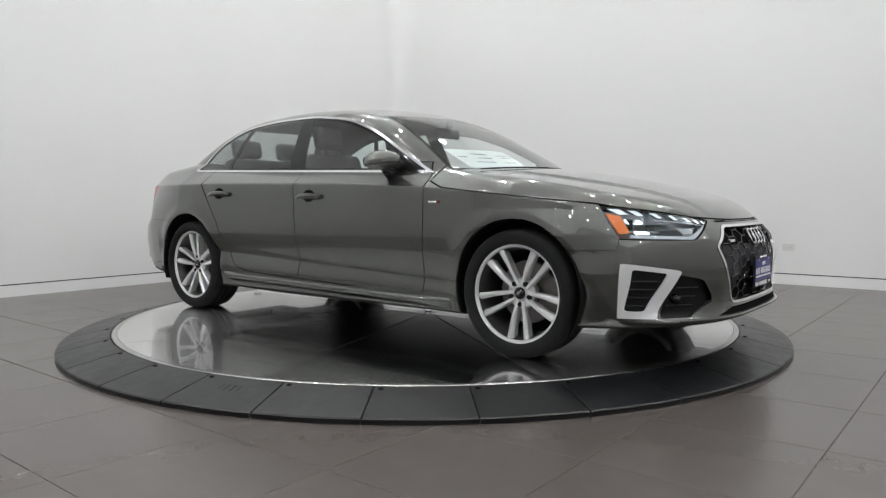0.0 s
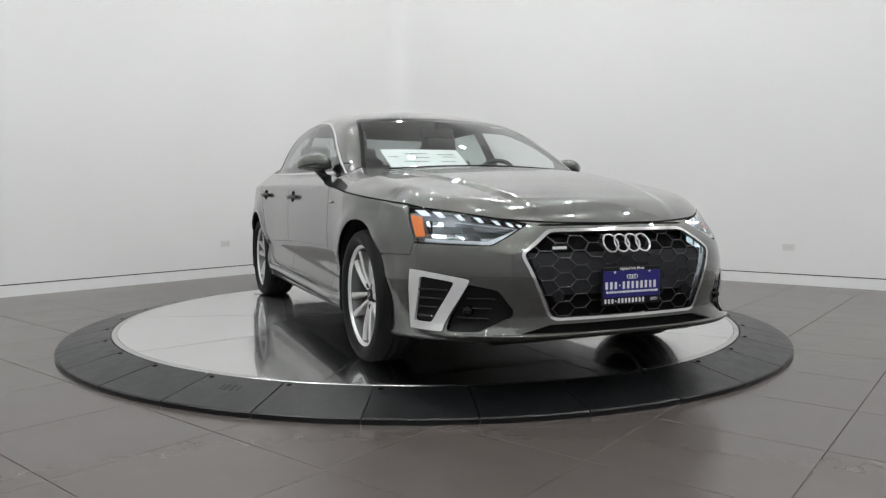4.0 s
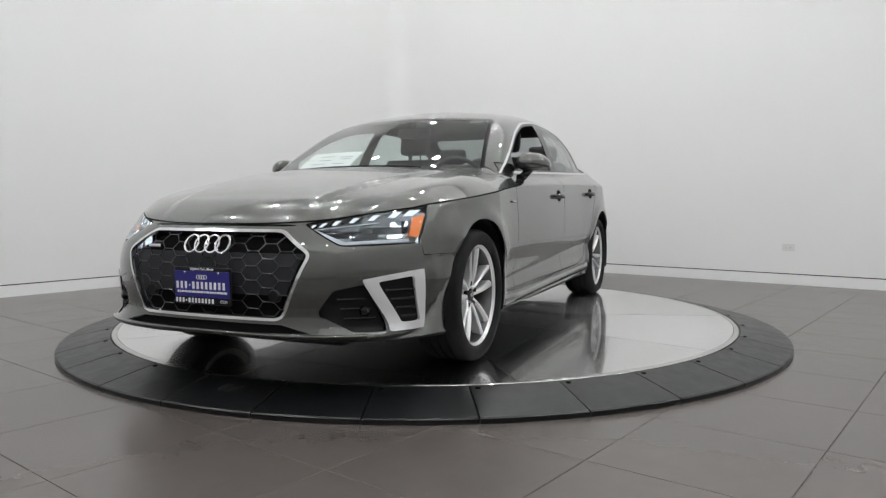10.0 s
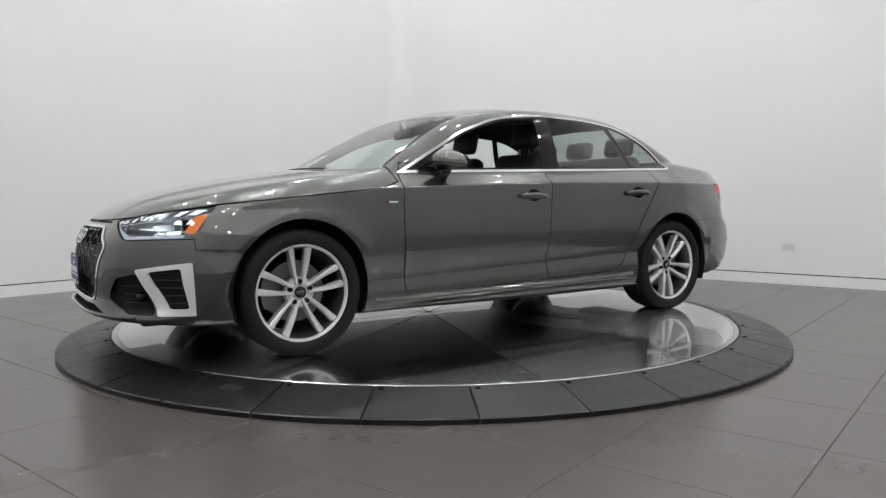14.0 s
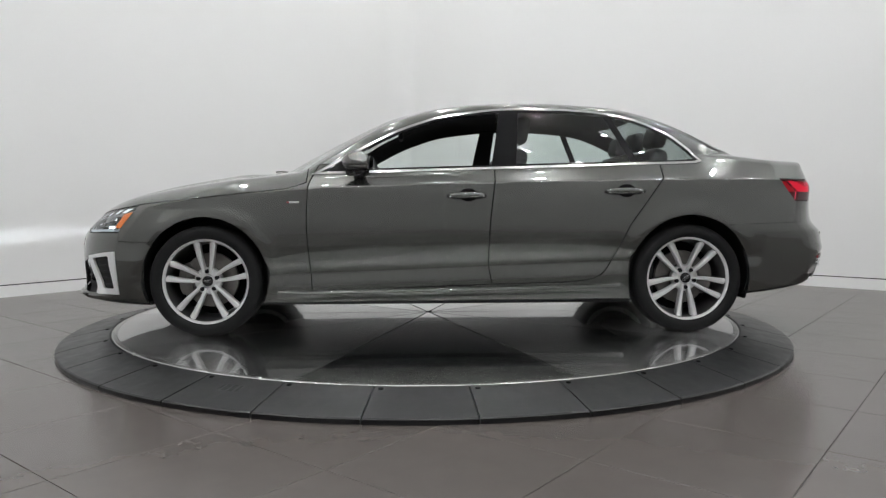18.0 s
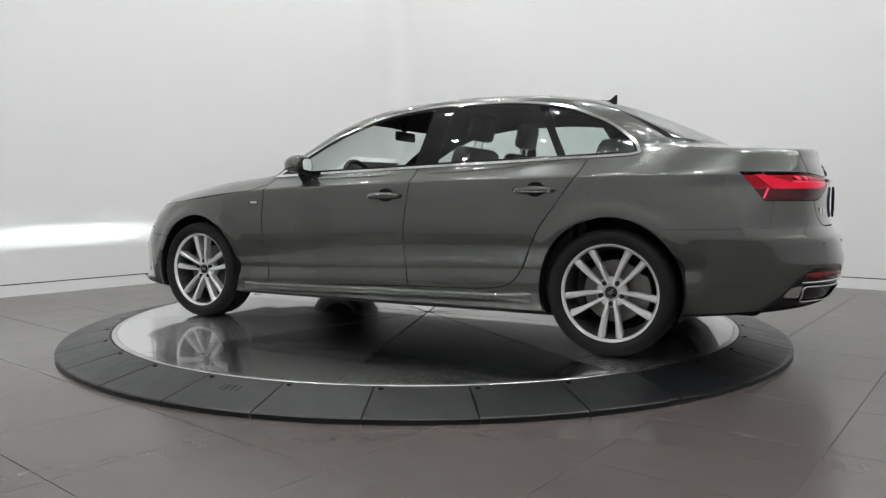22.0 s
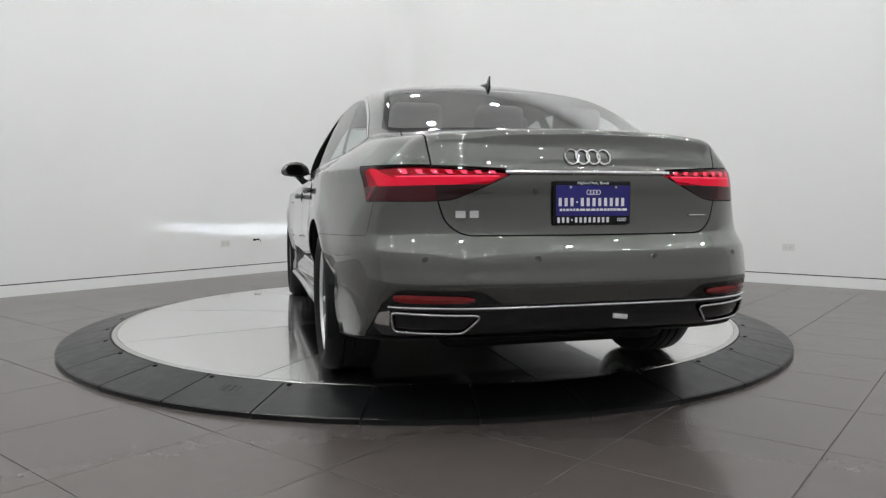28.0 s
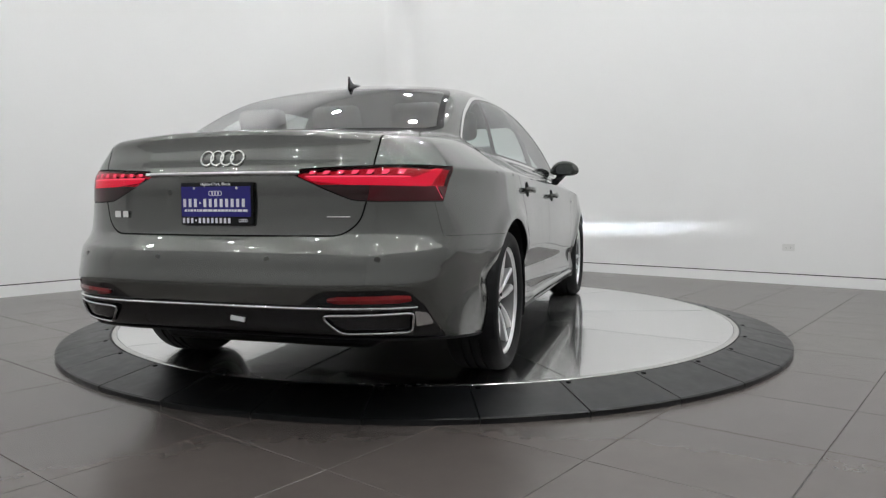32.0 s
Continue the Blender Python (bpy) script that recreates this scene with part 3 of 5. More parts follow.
class Skin:
    """The skin of the left half, cut into panels along outlines drawn in side, front or top view."""

    def __init__(self):
        P, quads = skin_mesh()
        me = bpy.data.meshes.new("skin")
        me.from_pydata(P.tolist(), [], quads.tolist())
        self.bm = bmesh.new()
        self.bm.from_mesh(me)
        bpy.data.meshes.remove(me)
        bm = self.bm
        bmesh.ops.bisect_plane(bm, geom=bm.verts[:] + bm.edges[:] + bm.faces[:], plane_co=(0, 0, 0), plane_no=(0, 1, 0), clear_inner=True, dist=1e-6)
        bm.normal_update()
        self.pool = {"rest": [self.entry(f) for f in bm.faces]}

    @staticmethod
    def entry(f):
        return f, f.calc_center_median(), f.normal.copy()

    def cut(self, name, outline, view, where=None, source=("rest",), offset=0.0):
        """Give all faces of the source panels inside the convex outline to the panel called name."""
        a0, a1 = {"side": (0, 2), "front": (1, 2), "top": (0, 1)}[view]
        lines = [(p.x, p.y, n.x, n.y, p.dot(n)) for p, n in grown(outline, offset)]
        us, vs = [p[0] for p in outline], [p[1] for p in outline]
        u0, u1, v0, v1 = min(us) - 0.04, max(us) + 0.04, min(vs) - 0.04, max(vs) + 0.04
        bm = self.bm
        for src in source:
            pool = self.pool.get(src, [])
            keep, faces = [], []
            for e in pool:
                c = e[1]
                if u0 < c[a0] < u1 and v0 < c[a1] < v1 and (where is None or where(c, e[2])):
                    faces.append(e)
                else:
                    keep.append(e)
            for px, py, nx, ny, off in lines:
                inside, crossed = [], []
                for e in faces:
                    c = e[1]
                    d = c[a0] * nx + c[a1] * ny - off
                    if d < -0.03:
                        inside.append(e)
                    elif d > 0.03:
                        keep.append(e)
                    else:
                        ds = [v.co[a0] * nx + v.co[a1] * ny - off for v in e[0].verts]
                        if max(ds) <= 1e-5:
                            inside.append(e)
                        elif min(ds) >= -1e-5:
                            keep.append(e)
                        else:
                            crossed.append(e[0])
                on = {}
                for f in crossed:
                    for g in list(f.edges):
                        v, w = g.verts
                        d0, d1 = v.co[a0] * nx + v.co[a1] * ny - off, w.co[a0] * nx + w.co[a1] * ny - off
                        if d0 * d1 < 0 and min(abs(d0), abs(d1)) > 1e-5:
                            on[bmesh.utils.edge_split(g, v, d0 / (d0 - d1))[1]] = True
                for f in crossed:
                    vs = [v for v in f.verts if v in on or abs(v.co[a0] * nx + v.co[a1] * ny - off) <= 1e-5]
                    pieces = [f]
                    if len(vs) >= 2:
                        try:
                            pieces.append(bmesh.utils.face_split(f, vs[0], vs[-1])[0])
                        except ValueError:
                            pass
                    for g in pieces:
                        g.normal_update()
                        e = self.entry(g)
                        (inside if e[1][a0] * nx + e[1][a1] * ny < off else keep).append(e)
                faces = inside
            self.pool[src] = keep
            self.pool.setdefault(name, []).extend(faces)

    def give(self, name, other):
        self.pool.setdefault(other, []).extend(self.pool.pop(name, []))

    def panel(self, name, outlines, view, where=None, source=("rest",), gap=0.0029):
        """A panel, of one outline or more together, with an open joint round it."""
        for o in outlines:
            self.cut("fresh", o, view, where, source, gap)
        for o in outlines:
            self.cut(name, o, view, where, ("fresh",), -gap)
        self.give("fresh", "joint")

    def shell(self, names, both=False, push=0.0, mirror=False):
        """The faces of the named panels as a mesh with the skin's own normals. both: with the mirrored half; mirror: that half alone."""
        faces = [e[0] for n in names for e in self.pool.get(n, ())]
        verts = {v: i for i, v in enumerate({v: 0 for f in faces for v in f.verts})}
        P = np.array([v.co for v in verts]) if verts else np.zeros((0, 3))
        N = slope(P)
        N /= np.linalg.norm(N, axis=1)[:, None]
        P = P + N * push
        F = [[verts[v] for v in f.verts] for f in faces]
        flip = np.array([1, -1, 1])
        if mirror:
            P, N, F = P * flip, N * flip, [f[::-1] for f in F]
        if both:
            n = len(P)
            on = np.abs(P[:, 1]) < 1e-4
            index = np.where(on, np.arange(n), 0)
            off = np.nonzero(~on)[0]
            index[off] = n + np.arange(len(off))
            F = F + [[int(index[i]) for i in f[::-1]] for f in F]
            P = np.concatenate([P, P[off] * flip])
            N = np.concatenate([N, N[off] * flip])
        return P, F, N


def shell_mesh(name, P, F, N, mat):
    me = bpy.data.meshes.new(name)
    me.from_pydata(P.tolist(), [], F)
    me.polygons.foreach_set("use_smooth", [True] * len(F))
    me.materials.append(mat)
    me.update()
    me.normals_split_custom_set_from_vertices(N.tolist())
    return me


skin = Skin()
car = thing("car", "dark grey metallic four-door saloon on the turntable, lamps lit", "car")


def circle(x, z, r, n=40):
    return [(x + r * math.cos(2 * math.pi * k / n), z + r * math.sin(2 * math.pi * k / n)) for k in range(n)]


WINDOWS = [(0.70, 0.937), (-1.60, 1.004), (-1.645, 1.018), (-1.60, 1.09), (-1.47, 1.195), (-1.196, 1.312), (-0.848, 1.345), (-0.432, 1.347), (-0.086, 1.305), (0.19, 1.212), (0.395, 1.105)]


def cut_panels():
    s = skin
    front = lambda c, n: c.x > 1.4
    rear = lambda c, n: c.x < -1.7
    for ax, r in ((AXLE_F, 0.358), (AXLE_R, 0.362)):
        s.cut("arch_hole", circle(ax, 0.337, r), "side", lambda c, n: c.y > 0.45)
    for x0, z0, x1, z1 in ((2.4, 0.232, 1.75, 0.195), (1.75, 0.196, -1.25, 0.203), (-1.25, 0.203, -1.9, 0.236), (-1.9, 0.237, -2.8, 0.330)):
        s.cut("underbody", [(x0, 0.0), (x0, z0), (x1, z1), (x1, 0.0)], "side")
    # crisp shoulder line: edges laid along it
    xs = np.linspace(1.62, -2.42, 19)
    for x0, x1 in zip(xs, xs[1:]):
        z0, z1 = float(crease_at(x0)), float(crease_at(x1))
        s.cut("tmp", [(x0, z0 - 0.005), (x0, z0 + 0.004), (x1, z1 + 0.004), (x1, z1 - 0.005)], "side", lambda c, n: c.y > 0.5)
        s.give("tmp", "rest")
    # side glass, chrome surround and pillars
    side = lambda c, n: n.y > 0.2 and c.z > 0.88
    s.cut("window_trim", rounded(WINDOWS, [0.0, 0.02, 0.01, 0.02, 0.1, 0.15, 0.1, 0.1, 0.1, 0.1, 0.1]), "side", side)
    inner = rounded(WINDOWS, [0.0, 0.02, 0.01, 0.02, 0.1, 0.15, 0.1, 0.1, 0.1, 0.1, 0.1])
    s.cut("window_frame", inner, "side", side, ("window_trim",), -0.014)
    s.cut("glass", inner, "side", side, ("window_frame",), -0.026)
    s.cut("b_pillar", [(-0.345, 0.9), (-0.50, 0.9), (-0.545, 1.4), (-0.44, 1.4)], "side", side, ("glass",))
    s.cut("divider", [(-1.265, 0.9), (-1.312, 0.9), (-1.055, 1.4), (-1.010, 1.4)], "side", side, ("glass",))
    s.cut("mirror_corner", [(0.46, 0.9), (0.8, 0.9), (0.8, 1.2), (0.40, 1.2)], "side", side, ("glass",))
    s.cut("window_front", [(0.8, 0.9), (-0.40, 0.9), (-0.40, 1.4), (0.8, 1.4)], "side", side, ("glass",))
    s.cut("window_rear", [(-0.4, 0.9), (-1.288, 0.9), (-1.032, 1.4), (-0.4, 1.4)], "side", side, ("glass",))
    s.give("glass", "window_quarter")
    # screens
    screen = rounded([(-0.5, 0.945), (0.715, 0.945), (0.70, 0.985), (0.553, 1.316), (-0.5, 1.338)], [0, 0, 0.02, 0.05, 0])
    ahead = lambda c, n: 0.0 < c.x < 1.2 and n.z > 0.3 and n.x > 0.2
    s.cut("screen_border", screen, "front", ahead)
    s.cut("windscreen", screen, "front", ahead, ("screen_border",), -0.02)
    back = rounded([(-0.5, 1.07), (0.60, 1.07), (0.645, 1.095), (0.545, 1.342), (-0.5, 1.366)], [0, 0.02, 0.02, 0.06, 0])
    behind = lambda c, n: -2.3 < c.x < -1.0 and n.z > 0.3 and n.x < -0.1
    s.cut("back_border", back, "front", behind)
    s.cut("back_window", back, "front", behind, ("back_border",), -0.02)
    # nose: grille, lamps, vents
    s.cut("grille_frame", rounded([(-0.5, 0.665), (0.347, 0.662), (0.493, 0.567), (0.374, 0.292), (-0.5, 0.287)], [0, 0.03, 0.03, 0.04, 0]), "front", front)
    s.cut("grille_hole", rounded([(-0.5, 0.665), (0.347, 0.662), (0.493, 0.567), (0.374, 0.292), (-0.5, 0.287)], [0, 0.03, 0.03, 0.04, 0]), "front", front, ("grille_frame",), -0.0125)
    s.cut("tmp", [(1.69, 0.765), (1.83, 0.58), (2.4, 0.58), (2.4, 0.765)], "side")
    lamp = rounded([(0.420, 0.684), (0.79, 0.757), (0.90, 0.76), (0.90, 0.606), (0.615, 0.598), (0.585, 0.600)], [0.01, 0, 0, 0, 0.03, 0.03])
    s.panel("headlamp", [lamp], "front", front, ("tmp",), 0.003)
    s.give("tmp", "rest")
    s.cut("tmp", [(1.826, 0.52), (1.806, 0.2), (2.4, 0.2), (2.4, 0.52)], "side")
    trim = rounded([(0.668, 0.460), (0.832, 0.494), (0.96, 0.498), (0.96, 0.246), (0.757, 0.243)], [0.012, 0.02, 0, 0, 0.012])
    s.cut("vent_trim", trim, "front", front, ("tmp",))
    s.cut("vent_trim_in", rounded([(0.716, 0.449), (0.816, 0.468), (0.825, 0.275), (0.780, 0.277)], 0.012), "front", front, ("vent_trim",))
    s.cut("vent", rounded([(0.676, 0.442), (0.575, 0.418), (0.518, 0.338), (0.520, 0.314), (0.645, 0.251), (0.746, 0.247)], 0.012), "front", front, ("tmp",))
    s.give("tmp", "rest")
    s.cut("vent", rounded([(0.676, 0.442), (0.575, 0.418), (0.518, 0.338), (0.520, 0.314), (0.645, 0.251), (0.746, 0.247)], 0.012), "front", front)
    s.cut("lower_intake", rounded([(-0.5, 0.278), (0.37, 0.278), (0.50, 0.245), (-0.5, 0.238)], [0, 0.01, 0.01, 0]), "front", front)
    s.cut("nose_gap", rounded([(-0.5, 0.6875), (0.35, 0.683), (0.385, 0.6785), (0.36, 0.6745), (-0.5, 0.6775)], [0, 0.01, 0.004, 0.01, 0]), "front", front)
    # bonnet
    bonnet = [[(1.70, 0.764), (0.826, 0.853), (0.72, 0.89), (0.74, 1.2), (1.70, 1.2)], [(1.58, 0.785), (2.115, 0.685), (2.4, 0.70), (2.4, 1.2), (1.58, 1.2)]]
    s.panel("bonnet", bonnet, "side", lambda c, n: c.x > 0.5 and c.z < 1.0)
    # tail: lid, lamps, bumper
    s.cut("tmp", [(-2.090, 0.93), (-2.225, 0.76), (-2.7, 0.76), (-2.7, 0.93)], "side")
    s.panel("tail_lamp", [rounded([(0.305, 0.872), (0.322, 0.893), (0.60, 0.907), (0.95, 0.915), (0.95, 0.779), (0.60, 0.777), (0.515, 0.781), (0.445, 0.809)], [0.005, 0.005, 0, 0, 0, 0, 0.02, 0.02])], "front", rear, ("tmp",), 0.002)
    s.give("tmp", "rest")
    lid = rounded([(-0.5, 0.652), (0.480, 0.655), (0.540, 0.701), (0.568, 0.802), (0.588, 0.99), (0.588, 1.2), (-0.5, 1.2)], [0, 0.06, 0.04, 0.05, 0, 0, 0])
    s.cut("tmp", [(-1.80, 1.2), (-1.80, 0.5), (-3, 0.5), (-3, 1.2)], "side", lambda c, n: c.z < 1.10)
    s.panel("boot_lid", [lid], "front", None, ("tmp",))
    s.give("tmp", "rest")
    s.cut("lamp_inner", grown_poly(lid, 0.0022), "front", rear, ("tail_lamp",))
    s.cut("diffuser", [(-0.5, 0.416), (0.752, 0.416), (0.792, 0.29), (0.80, 0.22), (-0.5, 0.1)], "front", lambda c, n: c.x < -2.1)
    s.cut("diffuser", rounded([(0.33, 0.40), (0.440, 0.468), (0.715, 0.468), (0.758, 0.40)], [0.03, 0.03, 0.04, 0]), "front", lambda c, n: c.x < -2.1)
    s.cut("exhaust_end", rounded([(0.728, 0.388), (0.760, 0.378), (0.772, 0.334), (0.726, 0.332)], [0.004, 0.01, 0.01, 0.004]), "front", lambda c, n: c.x < -2.1, ("diffuser",))
    s.panel("rear_bumper", [[(-1.75, 0.1), (-1.75, 0.640), (-2.215, 0.650), (-3, 0.650), (-3, 0.1)], [(-2.232, 0.55), (-2.255, 0.80), (-3, 0.80), (-3, 0.55)]], "side", rear, ("rest",), 0.0008)
    s.panel("front_bumper", [[(1.5, 0.1), (1.5, 0.546), (1.79, 0.552), (3, 0.552), (3, 0.1)], [(1.80, 0.45), (1.815, 0.72), (3, 0.72), (3, 0.45)]], "side", lambda c, n: c.x > 1.5, ("rest",), 0.0012)
    # doors
    flank = lambda c, n: c.z < 1.02 and n.y > 0.2
    s.panel("door_rear", [rounded([(-0.388, 1.0), (-0.341, 0.638), (-0.335, 0.408), (-0.358, 0.294), (-0.80, 0.304), (-0.935, 0.318), (-1.01, 0.350), (-1.055, 0.415), (-1.17, 0.655), (-1.2, 0.72)], [0, 0.1, 0.1, 0, 0.05, 0.05, 0.05, 0.05, 0, 0]),
                          [(-0.388, 1.02), (-0.345, 0.638), (-1.163, 0.640), (-1.362, 0.915), (-1.385, 1.02)]], "side", flank)
    s.panel("door_front", [rounded([(0.655, 1.0), (0.706, 0.90), (0.718, 0.64), (0.690, 0.262), (-0.37, 0.294), (-0.42, 1.0)], [0.0, 0.08, 0.1, 0, 0, 0])], "side", flank)
    # lit and dark pieces under the lamps' lenses
    for y0, z0, w, h in ((0.765, 0.731, 0.020, 0.013), (0.717, 0.724, 0.016, 0.013), (0.655, 0.712, 0.014, 0.012), (0.592, 0.7025, 0.0125, 0.011), (0.533, 0.692, 0.0115, 0.010), (0.486, 0.684, 0.0105, 0.0085), (0.449, 0.678, 0.009, 0.007)):
        s.cut("day_strip", [(y0 - w * 0.8 + 0.006, z0 + h), (y0 + w * 0.8 + 0.006, z0 + h * 1.12), (y0 + w * 0.7 - 0.006, z0 - h * 0.9), (y0 - w * 0.7 - 0.006, z0 - h * 0.9)], "front", front, ("headlamp",))
    s.cut("lamp_line", [(0.422, 0.673), (0.440, 0.676), (0.598, 0.6165), (0.585, 0.6045)], "front", front, ("headlamp",))
    s.cut("lamp_line", [(0.585, 0.604), (0.597, 0.6165), (0.785, 0.6240), (0.79, 0.6115)], "front", front, ("headlamp",))
    s.cut("lamp_line", [(0.47, 0.668), (0.47, 0.664), (0.68, 0.690), (0.68, 0.694)], "front", front, ("headlamp",))
    s.cut("amber", [(1.732, 0.724), (1.792, 0.712), (1.846, 0.634), (1.806, 0.628)], "side", front, ("headlamp",))
    s.cut("beam", rounded([(0.718, 0.679), (0.716, 0.700), (0.770, 0.704), (0.770, 0.679)], 0.010), "front", front, ("headlamp",))
    s.cut("beam", rounded([(0.726, 0.632), (0.720, 0.648), (0.768, 0.648), (0.768, 0.632)], 0.007), "front", front, ("headlamp",))
    s.cut("lamp_unit", rounded([(0.612, 0.622), (0.618, 0.648), (0.695, 0.648), (0.695, 0.622)], 0.010), "front", front, ("headlamp",))
    s.cut("open_slot", [(0.47, 0.649), (0.47, 0.6785), (0.81, 0.6785), (0.81, 0.649)], "front", front, ("headlamp",))
    s.cut("beam_slot", [(0.62, 0.640), (0.62, 0.735), (0.81, 0.735), (0.81, 0.640)], "front", front, ("headlamp",))
    for src in ("tail_lamp", "lamp_inner"):
        s.cut(src + "_line", [(0.345, 0.8695), (0.345, 0.8645), (0.70, 0.8645), (0.70, 0.8695)], "front", rear, (src,))
        for k in range(7):
            y0 = 0.357 + k * 0.0505
            s.cut(src + "_line", [(y0, 0.876), (y0 + 0.018, 0.876), (y0 + 0.026, 0.889 + 0.0011 * k), (y0 + 0.004, 0.889 + 0.0011 * k)], "front", rear, (src,))
        s.cut(src + "_lit", [(0.345, 0.8645), (0.37, 0.850), (0.50, 0.836), (0.742, 0.832), (0.742, 0.8645)], "front", rear, (src,))
        s.cut(src + "_lit", [(-2.165, 0.902), (-2.205, 0.904), (-2.32, 0.864), (-2.32, 0.834), (-2.25, 0.834)], "side", rear, (src,))
        s.cut(src + "_line", [(-2.222, 0.836), (-2.232, 0.836), (-2.215, 0.788), (-2.205, 0.788)], "side", rear, (src,))
        s.cut(src + "_soft", [(0.345, 0.8645), (0.37, 0.850), (0.50, 0.848), (0.95, 0.846), (0.95, 0.82), (0.37, 0.82)], "front", rear, (src + "_lit",))
        s.cut(src + "_low", [(0.30, 0.838), (0.50, 0.836), (0.95, 0.832), (0.95, 0.77), (0.30, 0.77)], "front", rear, (src,))


def grown_poly(points, d):
    """The outline itself, moved outwards by d, as points."""
    lines = grown(points, d)
    out = []
    for (p, n), (q, k) in zip(lines, lines[1:] + lines[:1]):
        det = n.x * k.y - n.y * k.x
        if abs(det) < 1e-6:
            continue
        a, b = p.dot(n), q.dot(k)
        out.append(Vector(((a * k.y - b * n.y) / det, (n.x * b - k.x * a) / det)))
    return out


cut_panels()


def thick_mesh(name, P, F, N, mat, thick):
    """A panel with a lining behind it and a painted rim along its open edges."""
    n = len(P)
    edges = {}
    for f in F:
        for a, b in zip(f, f[1:] + f[:1]):
            edges[a, b] = 1
    rims = [(a, b) for a, b in edges if (b, a) not in edges]
    ends = sorted({v for e in rims for v in e})
    front = {v: 2 * n + k for k, v in enumerate(ends)}
    back = {v: 2 * n + len(ends) + k for k, v in enumerate(ends)}
    inner = P - N * thick
    G = F + [[v + n for v in f[::-1]] for f in F] + [[front[b], front[a], back[a], back[b]] for a, b in rims]
    Q = np.concatenate([P, inner, P[ends], inner[ends]])
    out = {}
    for a, b in rims:
        s = np.cross(P[b] - P[a], N[a])
        for v in (a, b):
            out[v] = out.get(v, 0) + s
    R = np.array([out[v] / max(np.linalg.norm(out[v]), 1e-9) for v in ends]).reshape(-1, 3)
    me = shell_mesh(name, Q, G, np.concatenate([N, -N, R, R]), mat)
    me.materials.append(LINING)
    me.polygons.foreach_set("material_index", [0] * len(F) + [1] * len(F) + [0] * len(rims))
    return me


def body_part(name, panels, mat, label="", both=False, mirror=False, parent=None, push=0.0, thick=0.0):
    P, F, N = skin.shell(panels, both, push, mirror)
    if thick:
        me = thick_mesh(name, P, F, N, mat, thick)
    else:
        me = shell_mesh(name, P, F, N, mat)
    ob = new(name, me)
    ob.parent = parent or car
    return tagged(ob, label)


def each_side(name, panels, mat, label="", **k):
    return [body_part(name, panels, mat, label, mirror=mirror, **k) for mirror in (False, True)]


body_part("body_shell", ["rest"], PAINT, both=True, thick=0.006)
body_part("bonnet", ["bonnet"], PAINT, both=True, thick=0.006)
body_part("boot_lid", ["boot_lid"], PAINT, both=True, thick=0.006)
body_part("front_bumper", ["front_bumper"], PAINT, both=True, thick=0.006)
body_part("rear_bumper", ["rear_bumper"], PAINT, both=True, thick=0.006)
front_doors = each_side("front_door", ["door_front"], PAINT, thick=0.006)
rear_doors = each_side("rear_door", ["door_rear"], PAINT, thick=0.006)
body_part("panel_joints", ["joint"], SEAM, "dark open joints between the panels", both=True, push=-0.004)
body_part("nose_gap", ["nose_gap"], SEAM, "dark shut line under the bonnet", both=True, push=-0.008)
body_part("underbody", ["underbody"], BLACK_PLASTIC, "black underbody panels", both=True)
body_part("windscreen_border", ["screen_border"], BLACK_GLOSS, both=True, thick=0.004)
body_part("windscreen", ["windscreen"], CLEAR, "clear windscreen reflecting lamps", both=True).visible_shadow = False
body_part("rear_window_border", ["back_border"], BLACK_GLOSS, both=True, thick=0.004)
body_part("rear_window", ["back_window"], BACK_GLASS, "rear window reflecting lamps", both=True).visible_shadow = False
each_side("window_trim", ["window_trim"], CHROME, "bright chrome window surround", push=0.003, thick=0.004)
each_side("window_frame", ["window_frame", "mirror_corner"], BLACK_GLOSS, thick=0.006)
each_side("pillar_cover", ["b_pillar"], BLACK_GLOSS, "gloss black centre pillar cover", thick=0.006)
each_side("window_divider", ["divider"], BLACK_GLOSS, "black divider before the quarter window", thick=0.006)
for o in each_side("rear_door_window", ["window_rear"], TINT) + each_side("quarter_window", ["window_quarter"], PRIVACY) + [body_part("front_door_window", ["window_front"], TINT, "closed front door window", mirror=True)]:
    o.visible_shadow = False
body_part("grille_frame", ["grille_frame"], CHROME, "bright chrome grille surround", both=True, push=0.004, thick=0.012)
each_side("vent_trim", ["vent_trim"], SATIN, "satin silver corner vent trim", push=0.005, thick=0.014)
each_side("vent_mesh", ["vent_trim_in"], BLACK_PLASTIC, push=-0.012)
each_side("vent_recess", ["vent"], BLACK_PLASTIC, push=-0.025)
body_part("lower_intake", ["lower_intake"], SEAM, both=True, push=-0.012)
each_side("exhaust_end_trim", ["exhaust_end"], TRIM_METAL, "satin silver end of the exhaust surround", push=0.004, thick=0.008)
body_part("diffuser", ["diffuser"], BLACK_GLOSS, "gloss black rear diffuser", both=True, push=-0.004, thick=0.004)


